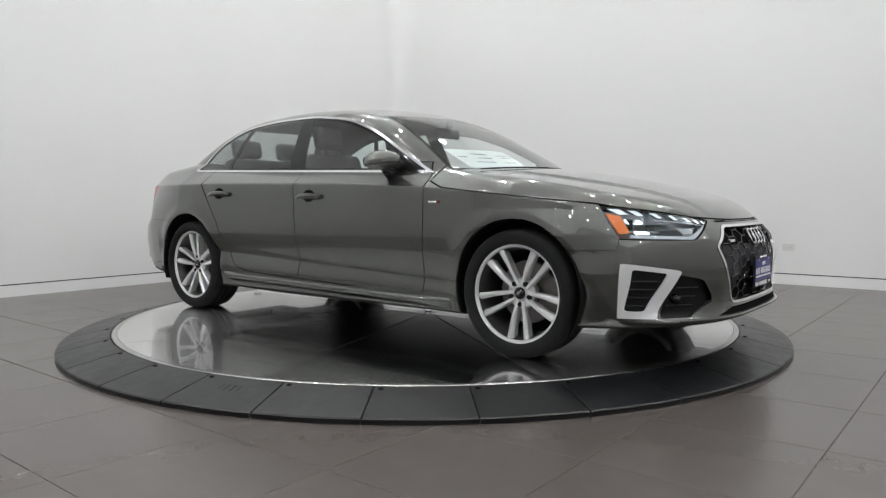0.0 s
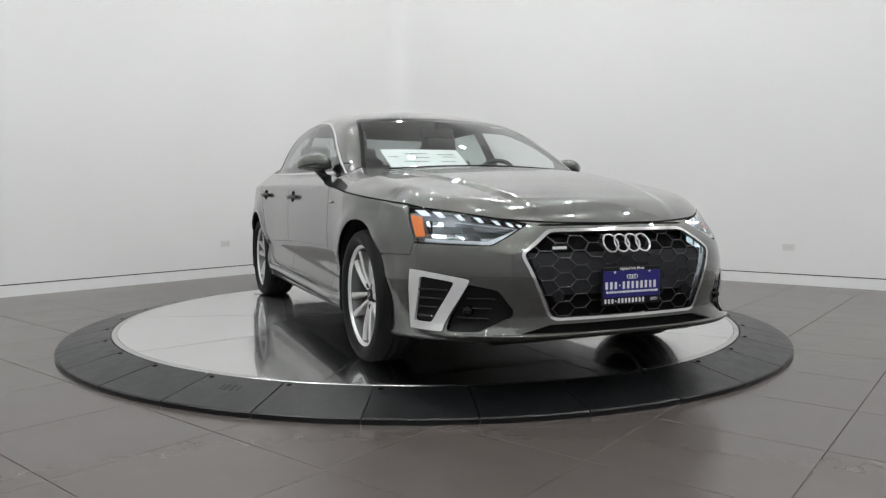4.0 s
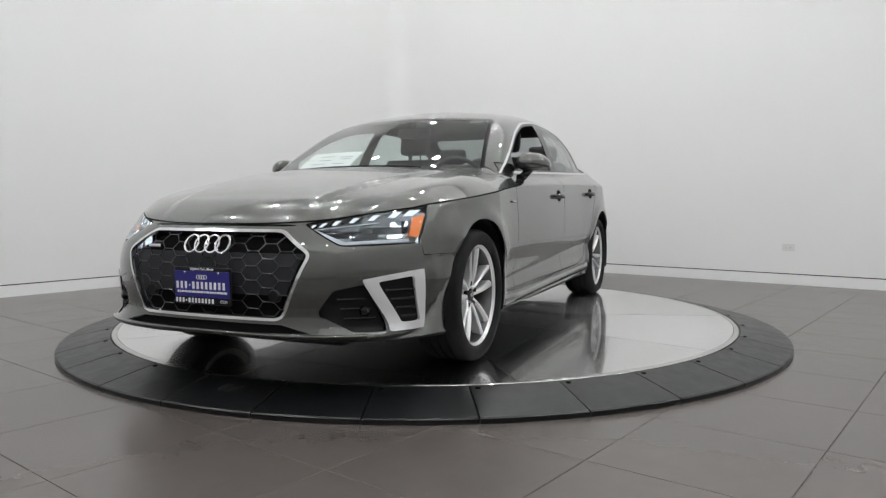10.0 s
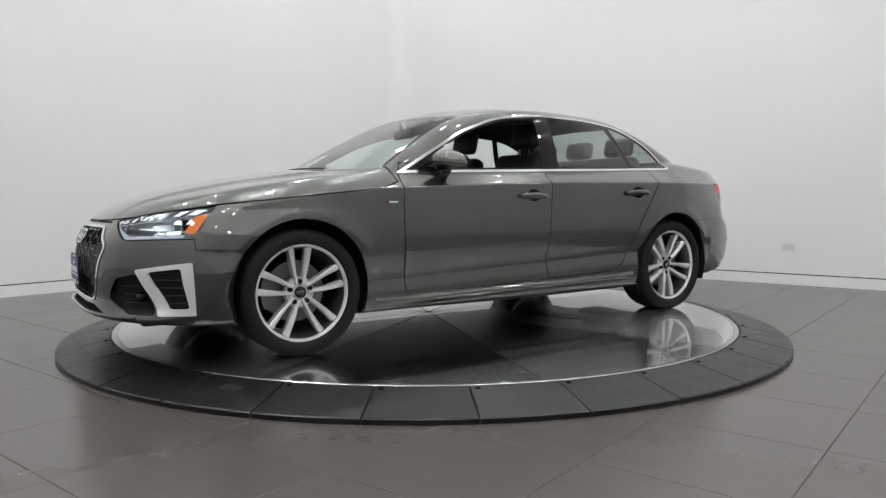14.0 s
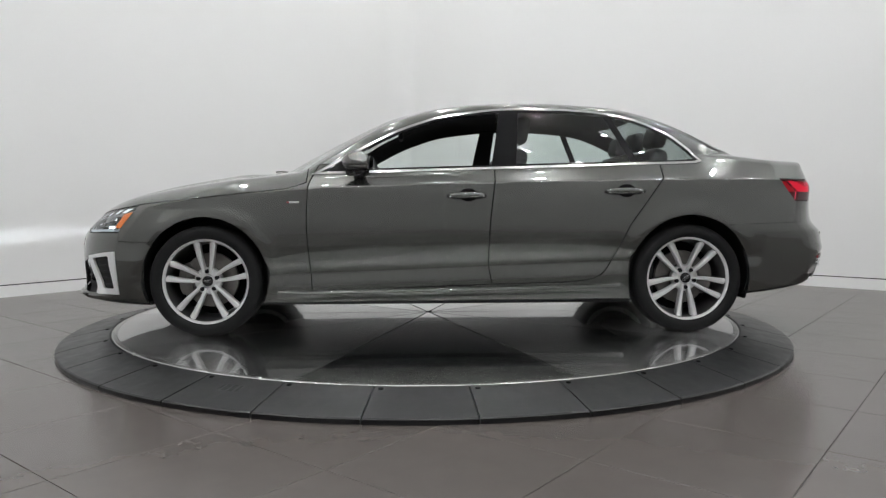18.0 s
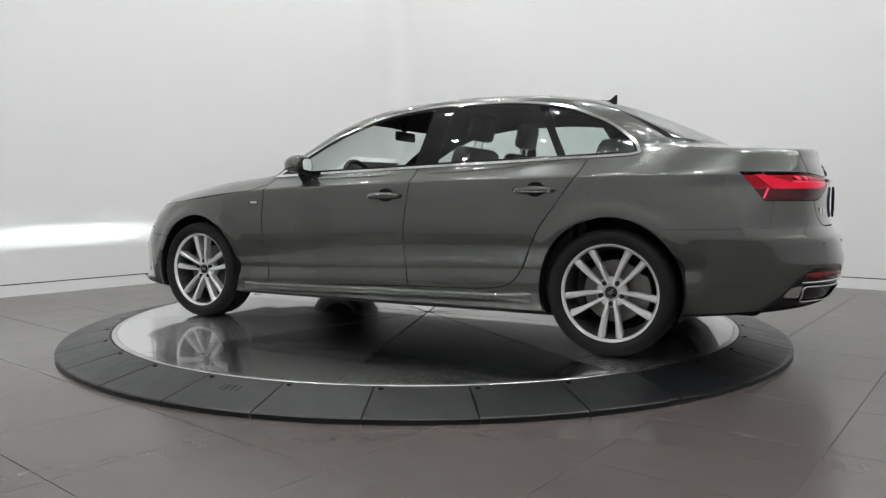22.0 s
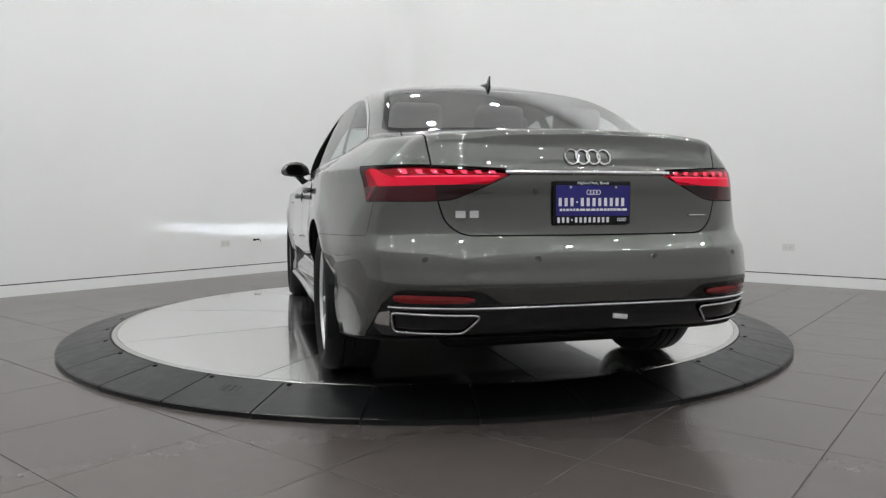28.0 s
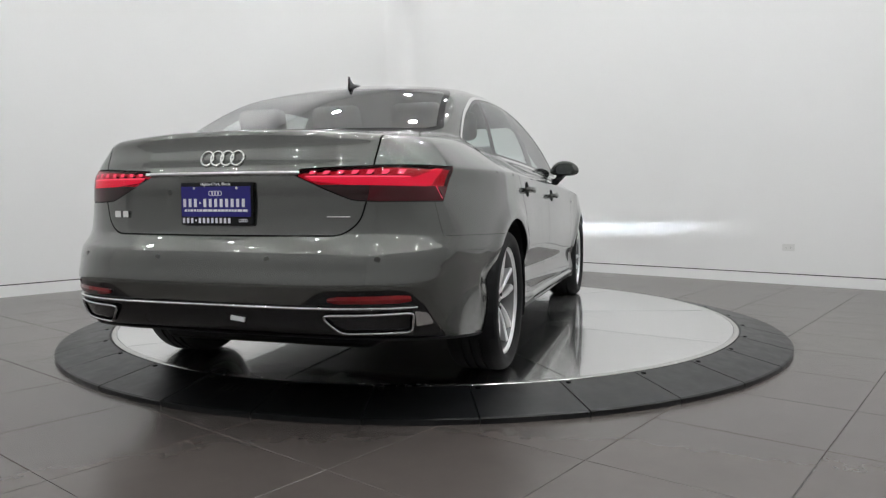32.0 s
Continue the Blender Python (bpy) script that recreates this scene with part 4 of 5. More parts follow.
# ---------------------------------------------------------------- wheels
def spoke(a, lean):
    """One bar of a twin spoke, from the hub to the rim."""
    bm = bmesh.new()
    rows = []
    for r, w, y0, y1, off in ((0.040, 0.0125, 0.060, 0.020, 0.0130), (0.072, 0.0100, 0.070, 0.018, 0.0205), (0.105, 0.0112, 0.076, 0.024, 0.0285), (0.15, 0.0135, 0.081, 0.030, 0.0365), (0.20, 0.0165, 0.085, 0.035, 0.0430), (0.240, 0.0205, 0.086, 0.03, 0.0480)):
        c = lean * off
        rows.append([bm.verts.new(p) for p in [(r, yy, c + lean * d) for yy, d in ((y0 - 0.013, -w), (y0 - 0.001, -w * 0.35), (y0, w * 0.55), (y0 - 0.006, w), (y1, w * 0.9), (y1, -w * 0.9))]])
    for p, q in zip(rows, rows[1:]):
        for k in range(6):
            bm.faces.new((p[k], p[(k + 1) % 6], q[(k + 1) % 6], q[k]))
    bm.faces.new(rows[0])
    bm.faces.new(rows[-1])
    bmesh.ops.recalc_face_normals(bm, faces=bm.faces)
    bmesh.ops.rotate(bm, verts=bm.verts[:], cent=(0, 0, 0), matrix=Matrix.Rotation(a, 3, "Y"))
    return bm


def build_wheel(x, y, turn):
    """The wheel's own y points outwards; its face stands near y = 0.06."""
    m = pose(x, y, HUB_Z, 0, 0, 0 if y > 0 else 180) @ Matrix.Rotation(turn, 4, "Y")
    barrel = [(0.236, 0.108), (0.240, 0.104), (0.236, 0.098), (0.226, 0.092), (0.222, 0.07), (0.216, 0.03), (0.210, -0.09), (0.236, -0.105), (0.23, -0.11), (0.204, -0.09), (0.21, 0.03), (0.214, 0.066), (0.224, 0.1), (0.230, 0.107)]
    wheel = part("wheel", lathe([(r * 1.045, h - 0.008) for r, h in barrel], 72, close=True), ALLOY, car, "silver twin-spoke alloy wheel with black tyre", smooth=True, m=m)
    wheel.data.set_sharp_from_angle(angle=radians(35))
    side = [(0.244, 0.09), (0.249, 0.106), (0.256, 0.114), (0.266, 0.1205), (0.280, 0.1225), (0.298, 0.119), (0.302, 0.1165), (0.311, 0.108), (0.3175, 0.098), (0.3215, 0.08)]
    tread = []
    for k in range(4):
        h = 0.062 - k * 0.0413
        tread += [(0.3222, h + 0.016), (0.3222, h - 0.014), (0.314, h - 0.0165), (0.314, h - 0.0235)]
    prof = side + tread[:-2] + [(r, -h) for r, h in side[::-1]]
    part("tyre", lathe(prof, 72), TYRE, wheel, smooth=True).data.set_sharp_from_angle(angle=radians(50))
    for k in range(5):
        for lean in (-1, 1):
            part("spoke", spoke(2 * math.pi * k / 5 - math.pi / 2, lean), ALLOY, wheel, smooth=True).data.set_sharp_from_angle(angle=radians(28))
    part("hub", lathe([(0.0, 0.056), (0.034, 0.056), (0.040, 0.046), (0.072, 0.049), (0.080, 0.040), (0.076, 0.0), (0.0, 0.0)], 40), ALLOY, wheel, smooth=True).data.set_sharp_from_angle(angle=radians(35))
    cap = part("hub_cap", lathe([(0.0, 0.066), (0.026, 0.0655), (0.0305, 0.062), (0.031, 0.050)], 32), BLACK_GLOSS, wheel, "black hub cap", smooth=True)
    marks = joined(*[tube([(0.0075 * math.cos(a) + (k - 1.5) * 0.0095, 0.0668, 0.0075 * math.sin(a)) for a in [2 * math.pi * i / 16 for i in range(16)]], 0.0011, 5, True) for k in range(4)])
    part("emblem", marks, CHROME, wheel)
    for k in range(5):
        a = 2 * math.pi * k / 5 - math.pi / 2
        bm = lathe([(0.0, 0.060), (0.007, 0.060), (0.0085, 0.0625), (0.0118, 0.0620), (0.0125, 0.045)], 12)
        bmesh.ops.translate(bm, vec=(0.056 * math.cos(a), 0.002, -0.056 * math.sin(a)), verts=bm.verts[:])
        part("lug_bolt", bm, BLACK_PLASTIC, wheel, "dark wheel bolt")
    part("brake_disc", lathe([(0.07, -0.012), (0.075, -0.02), (0.158, -0.02), (0.160, -0.024), (0.160, -0.044), (0.07, -0.044)], 56), IRON, wheel, smooth=True).data.set_sharp_from_angle(angle=radians(30))
    cal = bmesh.new()
    rows = []
    for k in range(9):
        a = radians(-38 + k * 9)
        c, s_ = math.cos(a), math.sin(a)
        e = 0.02 if k in (0, 8) else 0.0
        rows.append([cal.verts.new((r * c, y_, -r * s_)) for r, y_ in ((0.112 + e, -0.006), (0.184 - e, -0.006), (0.188 - e, -0.014), (0.188 - e, -0.06), (0.112 + e, -0.06))])
    for p, q in zip(rows, rows[1:]):
        for k in range(5):
            cal.faces.new((p[k], p[(k + 1) % 5], q[(k + 1) % 5], q[k]))
    cal.faces.new(rows[0])
    cal.faces.new(rows[-1])
    bmesh.ops.recalc_face_normals(cal, faces=cal.faces)
    cm = Matrix.Rotation(-turn, 4, "Y") @ Matrix.Rotation(0 if (x > 0) == (y > 0) else math.pi, 4, "Y")
    part("brake_caliper", cal, IRON, wheel, "grey brake caliper", m=cm)
    # darkened sheet over the barrel wall, shade between the spokes as colour
    part("barrel_inside", lathe([(0.2315, 0.087), (0.2225, 0.055), (0.2165, 0.02), (0.212, -0.10)], 56), RIM_SHADED, wheel, "inside of the alloy rim, its shade put into the grey", smooth=True)
    part("inner_cover", lathe([(0.21, -0.085), (0.0, -0.085)], 40), SEAM, wheel)
    return wheel


for x, y, turn in ((AXLE_F, 0.786, 2), (AXLE_R, 0.780, 37), (AXLE_F, -0.786, 37), (AXLE_R, -0.780, 2)):
    build_wheel(x, y, radians(turn))


def build_arch(x, sign, r):
    """Black liner inside a wheel arch, with a return lip under the wing."""
    bm = bmesh.new()
    rows = []
    for k in range(25):
        a = radians(-22 + k * 224 / 24)
        c, s_ = math.cos(a), math.sin(a)
        rows.append([bm.verts.new((x + rr * c, yy * sign, 0.337 + rr * s_)) for rr, yy in ((r + 0.004, 0.90), (r + 0.012, 0.86), (r + 0.02, 0.62), (r - 0.02, 0.56), (0.05, 0.55))])
    for p, q in zip(rows, rows[1:]):
        for i in range(4):
            bm.faces.new((p[i], q[i], q[i + 1], p[i + 1]))
    part("wheel_arch_liner", bm, BLACK_PLASTIC, car)


for sign in (1, -1):
    build_arch(AXLE_F, sign, 0.355)
    build_arch(AXLE_R, sign, 0.359)


# ---------------------------------------------------------------- details laid on the skin
def meet(fixed, axis, start, end):
    """Where a straight line along one axis meets the skin; fixed holds the other two values."""
    lo, hi = start, end
    for _ in range(3):
        steps = np.linspace(lo, hi, 65)
        p = [np.full(65, v, float) for v in fixed]
        p.insert(axis, steps)
        k = int(np.argmax(body(*p) >= 0))
        lo, hi = steps[max(k - 1, 0)], steps[k]
    p = list(fixed)
    p.insert(axis, (lo + hi) / 2)
    return Vector(p)


def nose(y, z, out=0.0):
    return meet((y, z), 0, 1.2, 2.5) + Vector((out, 0, 0))


def tail(y, z, out=0.0):
    return meet((y, z), 0, -1.6, -2.9) - Vector((out, 0, 0))


def flank(x, z, out=0.0, sign=1):
    p = meet((x, z), 1, 0.3, 1.2) + Vector((0, out, 0))
    return Vector((p.x, p.y * sign, p.z))


def along(a, b, n):
    return [(a[0] + (b[0] - a[0]) * k / n, a[1] + (b[1] - a[1]) * k / n) for k in range(n + 1)]


def rings(r, spacing, thick, place):
    """Four linked rings as one flat emblem; place maps (y, z) onto the body."""
    bms = []
    for k in range(4):
        bms.append(tube([place((k - 1.5) * spacing + (r - thick) * math.cos(a), (r - thick) * math.sin(a)) for a in [2 * math.pi * i / 32 for i in range(32)]], thick, 6, True))
    return joined(*bms)


# lamps
def build_lamps_of_car():
    for mirror in (False, True):
        sg = -1 if mirror else 1
        lens = body_part("headlamp", ["headlamp", "day_strip", "lamp_line", "amber", "beam", "lamp_unit", "beam_slot", "open_slot"], LENS, "clear headlamp lens over lit strips", mirror=mirror)
        lens.visible_shadow = False
        body_part("housing", ["headlamp", "day_strip", "lamp_line", "amber"], LAMP_DARK, "silvery lamp housing", mirror=mirror, parent=lens, push=-0.04)
        body_part("day_strips", ["day_strip"], DRL, "lit white daylight strips", mirror=mirror, parent=lens, push=-0.008)
        body_part("light_line", ["lamp_line"], DRL_SOFT, "thin lit light guide", mirror=mirror, parent=lens, push=-0.007)
        body_part("side_marker", ["amber"], AMBER, "amber side marker", mirror=mirror, parent=lens, push=-0.006)
        body_part("main_light", ["beam"], HEAD, "bright main headlamp element", mirror=mirror, parent=lens, push=-0.022)
        body_part("lamp_bezel", ["beam_slot"], LAMP_DARK, "silvery bezel round the main light", mirror=mirror, parent=lens, push=-0.018, thick=0.003)
        body_part("projector", ["lamp_unit"], DARK_CHROME, "projector lens", mirror=mirror, parent=lens, push=-0.010)
        # low beam: a lit slot behind a shade gives the flat upper edge on the walls
        y0, x0 = 0.700 * sg, 1.785
        bm = bmesh.new()
        box(bm, x0, x0 + 0.001, y0 - 0.03, y0 + 0.03, 0.671, 0.6735)
        part("low_beam", bm, BEAM, lens, "low beam light source")
        bm = bmesh.new()
        yi, yo = y0 - 0.095 * sg, y0 + 0.045 * sg
        ya, yb = min(yi, yo), max(yi, yo)
        for z0, z1 in ((0.6740, 0.69), (0.64, 0.665)):
            box(bm, x0 + 0.055, x0 + 0.057, ya, yb, z0, z1)
        for z0, z1 in ((0.69, 0.692), (0.638, 0.64)):
            box(bm, x0 - 0.01, x0 + 0.057, ya, yb, z0, z1)
        for yy in (ya, yb):
            box(bm, x0 - 0.01, x0 + 0.057, yy - 0.001, yy + 0.001, 0.64, 0.69)
        part("beam_shade", bm, SEAM, lens, "black beam shade")
        bm = bmesh.new()
        for z0, z1 in ((0.6752, 0.69), (0.64, 0.664)):
            box(bm, x0 + 0.0575, x0 + 0.0595, ya, yb, z0, z1)
        part("bezel", bm, LAMP_SILVER, lens, "silvery bezel")
        for nm, pre in (("tail_lamp", "tail_lamp"), ("boot_lamp", "lamp_inner")):
            lamp = body_part(nm, [pre, pre + "_lit", pre + "_line", pre + "_soft"], RED_LENS, "red tail lamp lens over lit strips", mirror=mirror)
            lamp.visible_shadow = False
            body_part("lit_band", [pre + "_lit"], TAIL_BAND, "glowing red band", mirror=mirror, parent=lamp, push=-0.007)
            body_part("soft_band", [pre + "_soft"], TAIL_SOFT, "softly glowing red band", mirror=mirror, parent=lamp, push=-0.007)
            body_part("lit_strip", [pre + "_line"], TAIL, "bright red line and blocks", mirror=mirror, parent=lamp, push=-0.005)
            body_part("reflector", [pre], TAIL_DIM, "glowing dark red reflector", mirror=mirror, parent=lamp, push=-0.02)
            body_part("lower_lens", [pre + "_low"], TAIL_LOW if nm == "tail_lamp" else DARK_RED, "dark red lower lens", mirror=mirror, parent=lamp)


build_lamps_of_car()


# grille
def inside_grille(y, z, d=0.0):
    y = abs(y)
    return 0.309 + d < z < 0.645 - d and (y - 0.484 + d) < -(z - 0.566) * 1.463 * 0.98 and (y - 0.470 + d) < (z - 0.566) * 0.433


def build_grille():
    base = body_part("grille", ["grille_hole"], SEAM, "black honeycomb grille", both=True, push=-0.035)
    # black plate added behind the honeycomb so that no light shows through
    part("grille_light_block", box(bmesh.new(), 2.02, 2.03, -0.47, 0.47, 0.28, 0.67), SEAM, base)
    w, h = 0.076, 0.0302
    for row in range(12):
        z = 0.634 - row * h * 0.98
        for k in range(-4, 5):
            y = k * w * 2 + (w if row % 2 else 0)
            if not inside_grille(y, z, 0.004) or abs(y) > 0.5:
                continue
            flat = 2.5 <= row <= 7
            pts = []
            for dy, dz in ((-0.667, 0), (-0.333, 1), (0.333, 1), (0.667, 0), (0.333, -1), (-0.333, -1)):
                yy, zz = y + dy * w, z + dz * h * 0.98
                zz = min(max(zz, 0.306), 0.648)
                lim = min(0.478 - (zz - 0.566) * 1.45, 0.466 + (zz - 0.566) * 0.433)
                yy = max(-lim, min(lim, yy))
                pts.append(nose(yy, zz, -0.016))
            bars = tube(pts, 0.0036 if not flat else 0.0022, 6, True)
            part("honeycomb", bars, GRILLE_BAR, base)
    bm = bmesh.new()
    cols = [-0.43 + 0.86 * k / 24 for k in range(25)]
    grid = []
    for z in (0.567, 0.54, 0.51, 0.48, 0.45, 0.42, 0.395):
        row = []
        for y in cols:
            lim = min(0.466 - (z - 0.566) * 1.45, 0.454 + (z - 0.566) * 0.433)
            row.append(bm.verts.new(nose(y * lim / 0.43, z, -0.021)))
        grid.append(row)
    for a, b in zip(grid, grid[1:]):
        for k in range(24):
            bm.faces.new((a[k], b[k], b[k + 1], a[k + 1]))
    part("centre_panel", bm, PANEL_GREY, base, "dark grey grille centre panel", smooth=True)
    part("emblem", rings(0.0405, 0.0555, 0.0048, lambda y, z: nose(y, 0.601 + z, 0.006)), CHROME, base, "four chrome rings")
    bm = box(bmesh.new(), 2.145, 2.165, -0.355, -0.285, 0.579, 0.594, 0.003)
    part("badge", bm, CHROME, base, "small chrome script bar")
    for y in (-0.33, 0.33):
        bm = lathe([(0.0, 0.006), (0.024, 0.005), (0.027, 0.0), (0.027, -0.02)], 20)
        part("sensor_cap", bm, BLACK_PLASTIC, base, m=Matrix.Translation(nose(y, 0.392, -0.016)) @ pose(0, 0, 0, 0, 0, -90))


build_grille()


def build_plate(name, x, y, z, face, label):
    """Dealer plate in a dark frame, its writing as plain bars; face: 1 forward, -1 backward."""
    m = Matrix.Translation((x, y, z)) @ (pose(0, 0, 0, 0, 0, 90) if face > 0 else pose(0, 0, 0, 0, 0, -90))
    plate = part(name, box(bmesh.new(), -0.1525, 0.1525, -0.006, 0.004, -0.079, 0.079, 0.006), BLACK_PLASTIC, car, label, m=m)
    part("sheet", box(bmesh.new(), -0.146, 0.146, -0.0085, -0.006, -0.048, 0.062, 0.001), BLUE, plate, "blue sheet")
    random.seed(4)
    for cz, hh, x0, letter in ((0.002, 0.030, -0.137, 0.0222), (-0.0625, 0.019, -0.141, 0.0172)):
        bars = bmesh.new()
        for k in range(12):
            wide = 0.006 if k == 3 else letter * 0.52
            h2 = 0.006 if k == 3 else hh
            box(bars, x0, x0 + wide, -0.0100, -0.008, cz - h2 / 2, cz + h2 / 2)
            x0 += wide + letter * 0.52
        part("lettering", bars, WHITE, plate, "row of white bars in place of dealer lettering")
    box_bm = bmesh.new()
    xx = -0.132
    while xx < 0.12:
        w = random.uniform(0.006, 0.02)
        box(box_bm, xx, xx + w, -0.0098, -0.008, -0.030, -0.0215)
        xx += w + 0.004
    part("small_print", box_bm, WHITE, plate, "line of small white print")
    small = rings(0.0095, 0.0125, 0.0012, lambda u, v: Vector((u, -0.0092, 0.037 + v)))
    part("emblem", small, WHITE, plate, "four small white rings")
    small = rings(0.006, 0.0085, 0.0009, lambda u, v: Vector((0.115 + u, -0.0082, -0.062 + v)))
    part("emblem", small, WHITE, plate, "four small white rings")
    txt = bpy.data.curves.new("text", "FONT")
    txt.body, txt.size, txt.align_x, txt.align_y, txt.extrude = "Highland Park, Illinois", 0.0145, "CENTER", "CENTER", 0.0006
    tob = new("tmp_text", txt)
    dg = bpy.context.evaluated_depsgraph_get()
    me = bpy.data.meshes.new_from_object(tob.evaluated_get(dg))
    bpy.data.objects.remove(tob)
    me.materials.clear()
    me.materials.append(WHITE)
    ob = new("caption", me)
    ob.parent = plate
    ob.matrix_basis = pose(0, -0.0068, 0.0705, 90, 0, 0)
    tagged(ob, "small white caption")
    for u in (-0.09, 0.09):
        part("screw", lathe([(0.0, -0.010), (0.005, -0.0095), (0.006, -0.007)], 10), CHROME, plate, m=Matrix.Translation((u, 0, 0.056)))
    return plate


p = nose(0, 0.43, 0.012)
build_plate("front_plate", p.x, 0, 0.4255, 1, "blue dealer plate in black frame")
p = tail(0, 0.77, 0.012)
build_plate("rear_plate", p.x, 0, 0.771, -1, "blue dealer plate in black frame")


# nose trim
for sg in (1, -1):
    pts = nose(0.665 * sg, 0.332, -0.02)
    part("parking_sensor", lathe([(0.0, 0.018), (0.016, 0.016), (0.022, 0.008), (0.024, -0.02)], 20), BLACK_GLOSS, car, m=Matrix.Translation(pts) @ pose(0, 0, 0, 0, 0, -90 + 25 * sg))
    for k in range(4):
        z = 0.30 + k * 0.037
        line = [nose(yy * sg, z, -0.008) for yy in (0.776 - 0.0135 * k, 0.79, 0.815)]
        part("vent_bar", tube(line, 0.006, 6), BLACK_PLASTIC, car)
    for k in range(3):
        z = 0.30 + k * 0.04
        line = [nose(yy * sg, z, -0.018) for yy in (0.60 - 0.01 * k, 0.66, 0.70 - 0.015 * k)]
        part("vent_bar", tube(line, 0.005, 6), BLACK_PLASTIC, car)
lip = [nose(y, 0.236, 0.004) for y in np.linspace(-0.70, 0.70, 41)]
part("front_lip", tube(lip, 0.008, 8), PAINT, car, smooth=True)

# tail trim
bar = [tail(y, 0.880, 0.004) for y in np.linspace(-0.325, 0.325, 25)]
part("boot_bar", tube(bar, 0.0085, 8, flat=1.0), CHROME, car, "bright chrome strip between the tail lamps", smooth=True)
part("boot_emblem", rings(0.0305, 0.0425, 0.0042, lambda y, z: tail(y, 0.938 + z, 0.004)), CHROME, car, "four chrome rings")
for y, w, h, nm in ((0.462, 0.085, 0.006, 0), (-0.468, 0.085, 0.006, 1)):
    bm = bmesh.new()
    if nm:
        box(bm, -w / 2, w / 2, -0.004, 0.002, -h / 2, h / 2, 0.002)
        z = 0.722
    else:
        for a, b in ((-0.042, -0.006), (0.008, 0.040)):
            box(bm, a, b, -0.004, 0.002, -0.013, 0.013, 0.001)
        z = 0.730
    q = tail(y, z, 0.002)
    part("boot_badge", bm, CHROME, car, "small chrome badge bars", m=Matrix.Translation(q) @ pose(0, 0, 0, 0, 0, -90 - 14 * (1 if y > 0 else -1)))
q = tail(0.215, 0.812, 0.0)
part("boot_camera", lathe([(0.0, 0.003), (0.009, 0.0025), (0.012, -0.004)], 16), PAINT_DARK, car, m=Matrix.Translation(q) @ pose(0, 0, 0, 0, 0, 90))
strip = [tail(y, 0.404 - 0.02 * max(0, abs(y) - 0.6), 0.004) for y in np.linspace(-0.735, 0.735, 49)]
part("diffuser_strip", tube(strip, 0.0065, 8, flat=0.8), CHROME, car, "bright chrome strip across the diffuser", smooth=True)
for y in (-0.62, -0.23, 0.23, 0.62):
    q = tail(y, 0.573, -0.001)
    part("parking_sensor", lathe([(0.0, 0.002), (0.0105, 0.002), (0.0125, 0.0), (0.0125, -0.004)], 18), PAINT_DARK, car, m=Matrix.Translation(q) @ pose(0, 0, 0, 0, 0, 90 - 40 * y))
q = tail(-0.10, 0.355, 0.003)
part("tow_cover", box(bmesh.new(), -0.03, 0.03, -0.004, 0.004, -0.009, 0.009, 0.003, Matrix.Rotation(radians(-6), 4, "Y")), SATIN, car, m=Matrix.Translation(q) @ pose(0, 0, 0, 0, 0, 90))
for sg in (1, -1):
    ring = rounded([(0.728, 0.382), (0.428, 0.378), (0.490, 0.309), (0.715, 0.309)], [0.02, 0.03, 0.02, 0.02], 4)
    ring = [a.lerp(b, k / 5) for a, b in zip(ring, ring[1:] + ring[:1]) for k in range(5) if k == 0 or (b - a).length > 0.03]
    out = [tail(p.x * sg, p.y, 0.007) for p in ring]
    part("exhaust_trim", tube(out, 0.0048, 8, True), TRIM_METAL, car, "satin silver exhaust surround", smooth=True)
    bm = bmesh.new()
    a = [bm.verts.new(v) for v in out]
    b = [bm.verts.new(Vector((v.x + 0.06, v.y * 0.985, 0.345 + (v.z - 0.345) * 0.8))) for v in out]
    n = len(a)
    for k in range(n):
        bm.faces.new((a[k], a[(k + 1) % n], b[(k + 1) % n], b[k]))
    bm.faces.new(b)
    part("exhaust_mouth", bm, SEAM, car)
    bm = bmesh.new()
    rows = []
    for k in range(15):
        w = k / 14
        y = (0.722 - 0.262 * w) * sg
        e = 0.006 * (1 - min(1, 8 * w, 8 * (1 - w)))
        za, zb = 0.4190 + 0.003 * w + e, 0.4495 - 0.003 * w - e
        rows.append([bm.verts.new(tail(y, z, o)) for z, o in ((za, -0.012), (za, 0.003), ((za + zb) / 2, 0.007), (zb, 0.003), (zb, -0.012))])
    for p, q in zip(rows, rows[1:]):
        for k in range(4):
            bm.faces.new((p[k], q[k], q[k + 1], p[k + 1]))
    bm.faces.new(rows[0])
    bm.faces.new(rows[-1])
    bmesh.ops.recalc_face_normals(bm, faces=bm.faces)
    part("rear_reflector", bm, REFLECT_RED, car, "long red rear reflector")


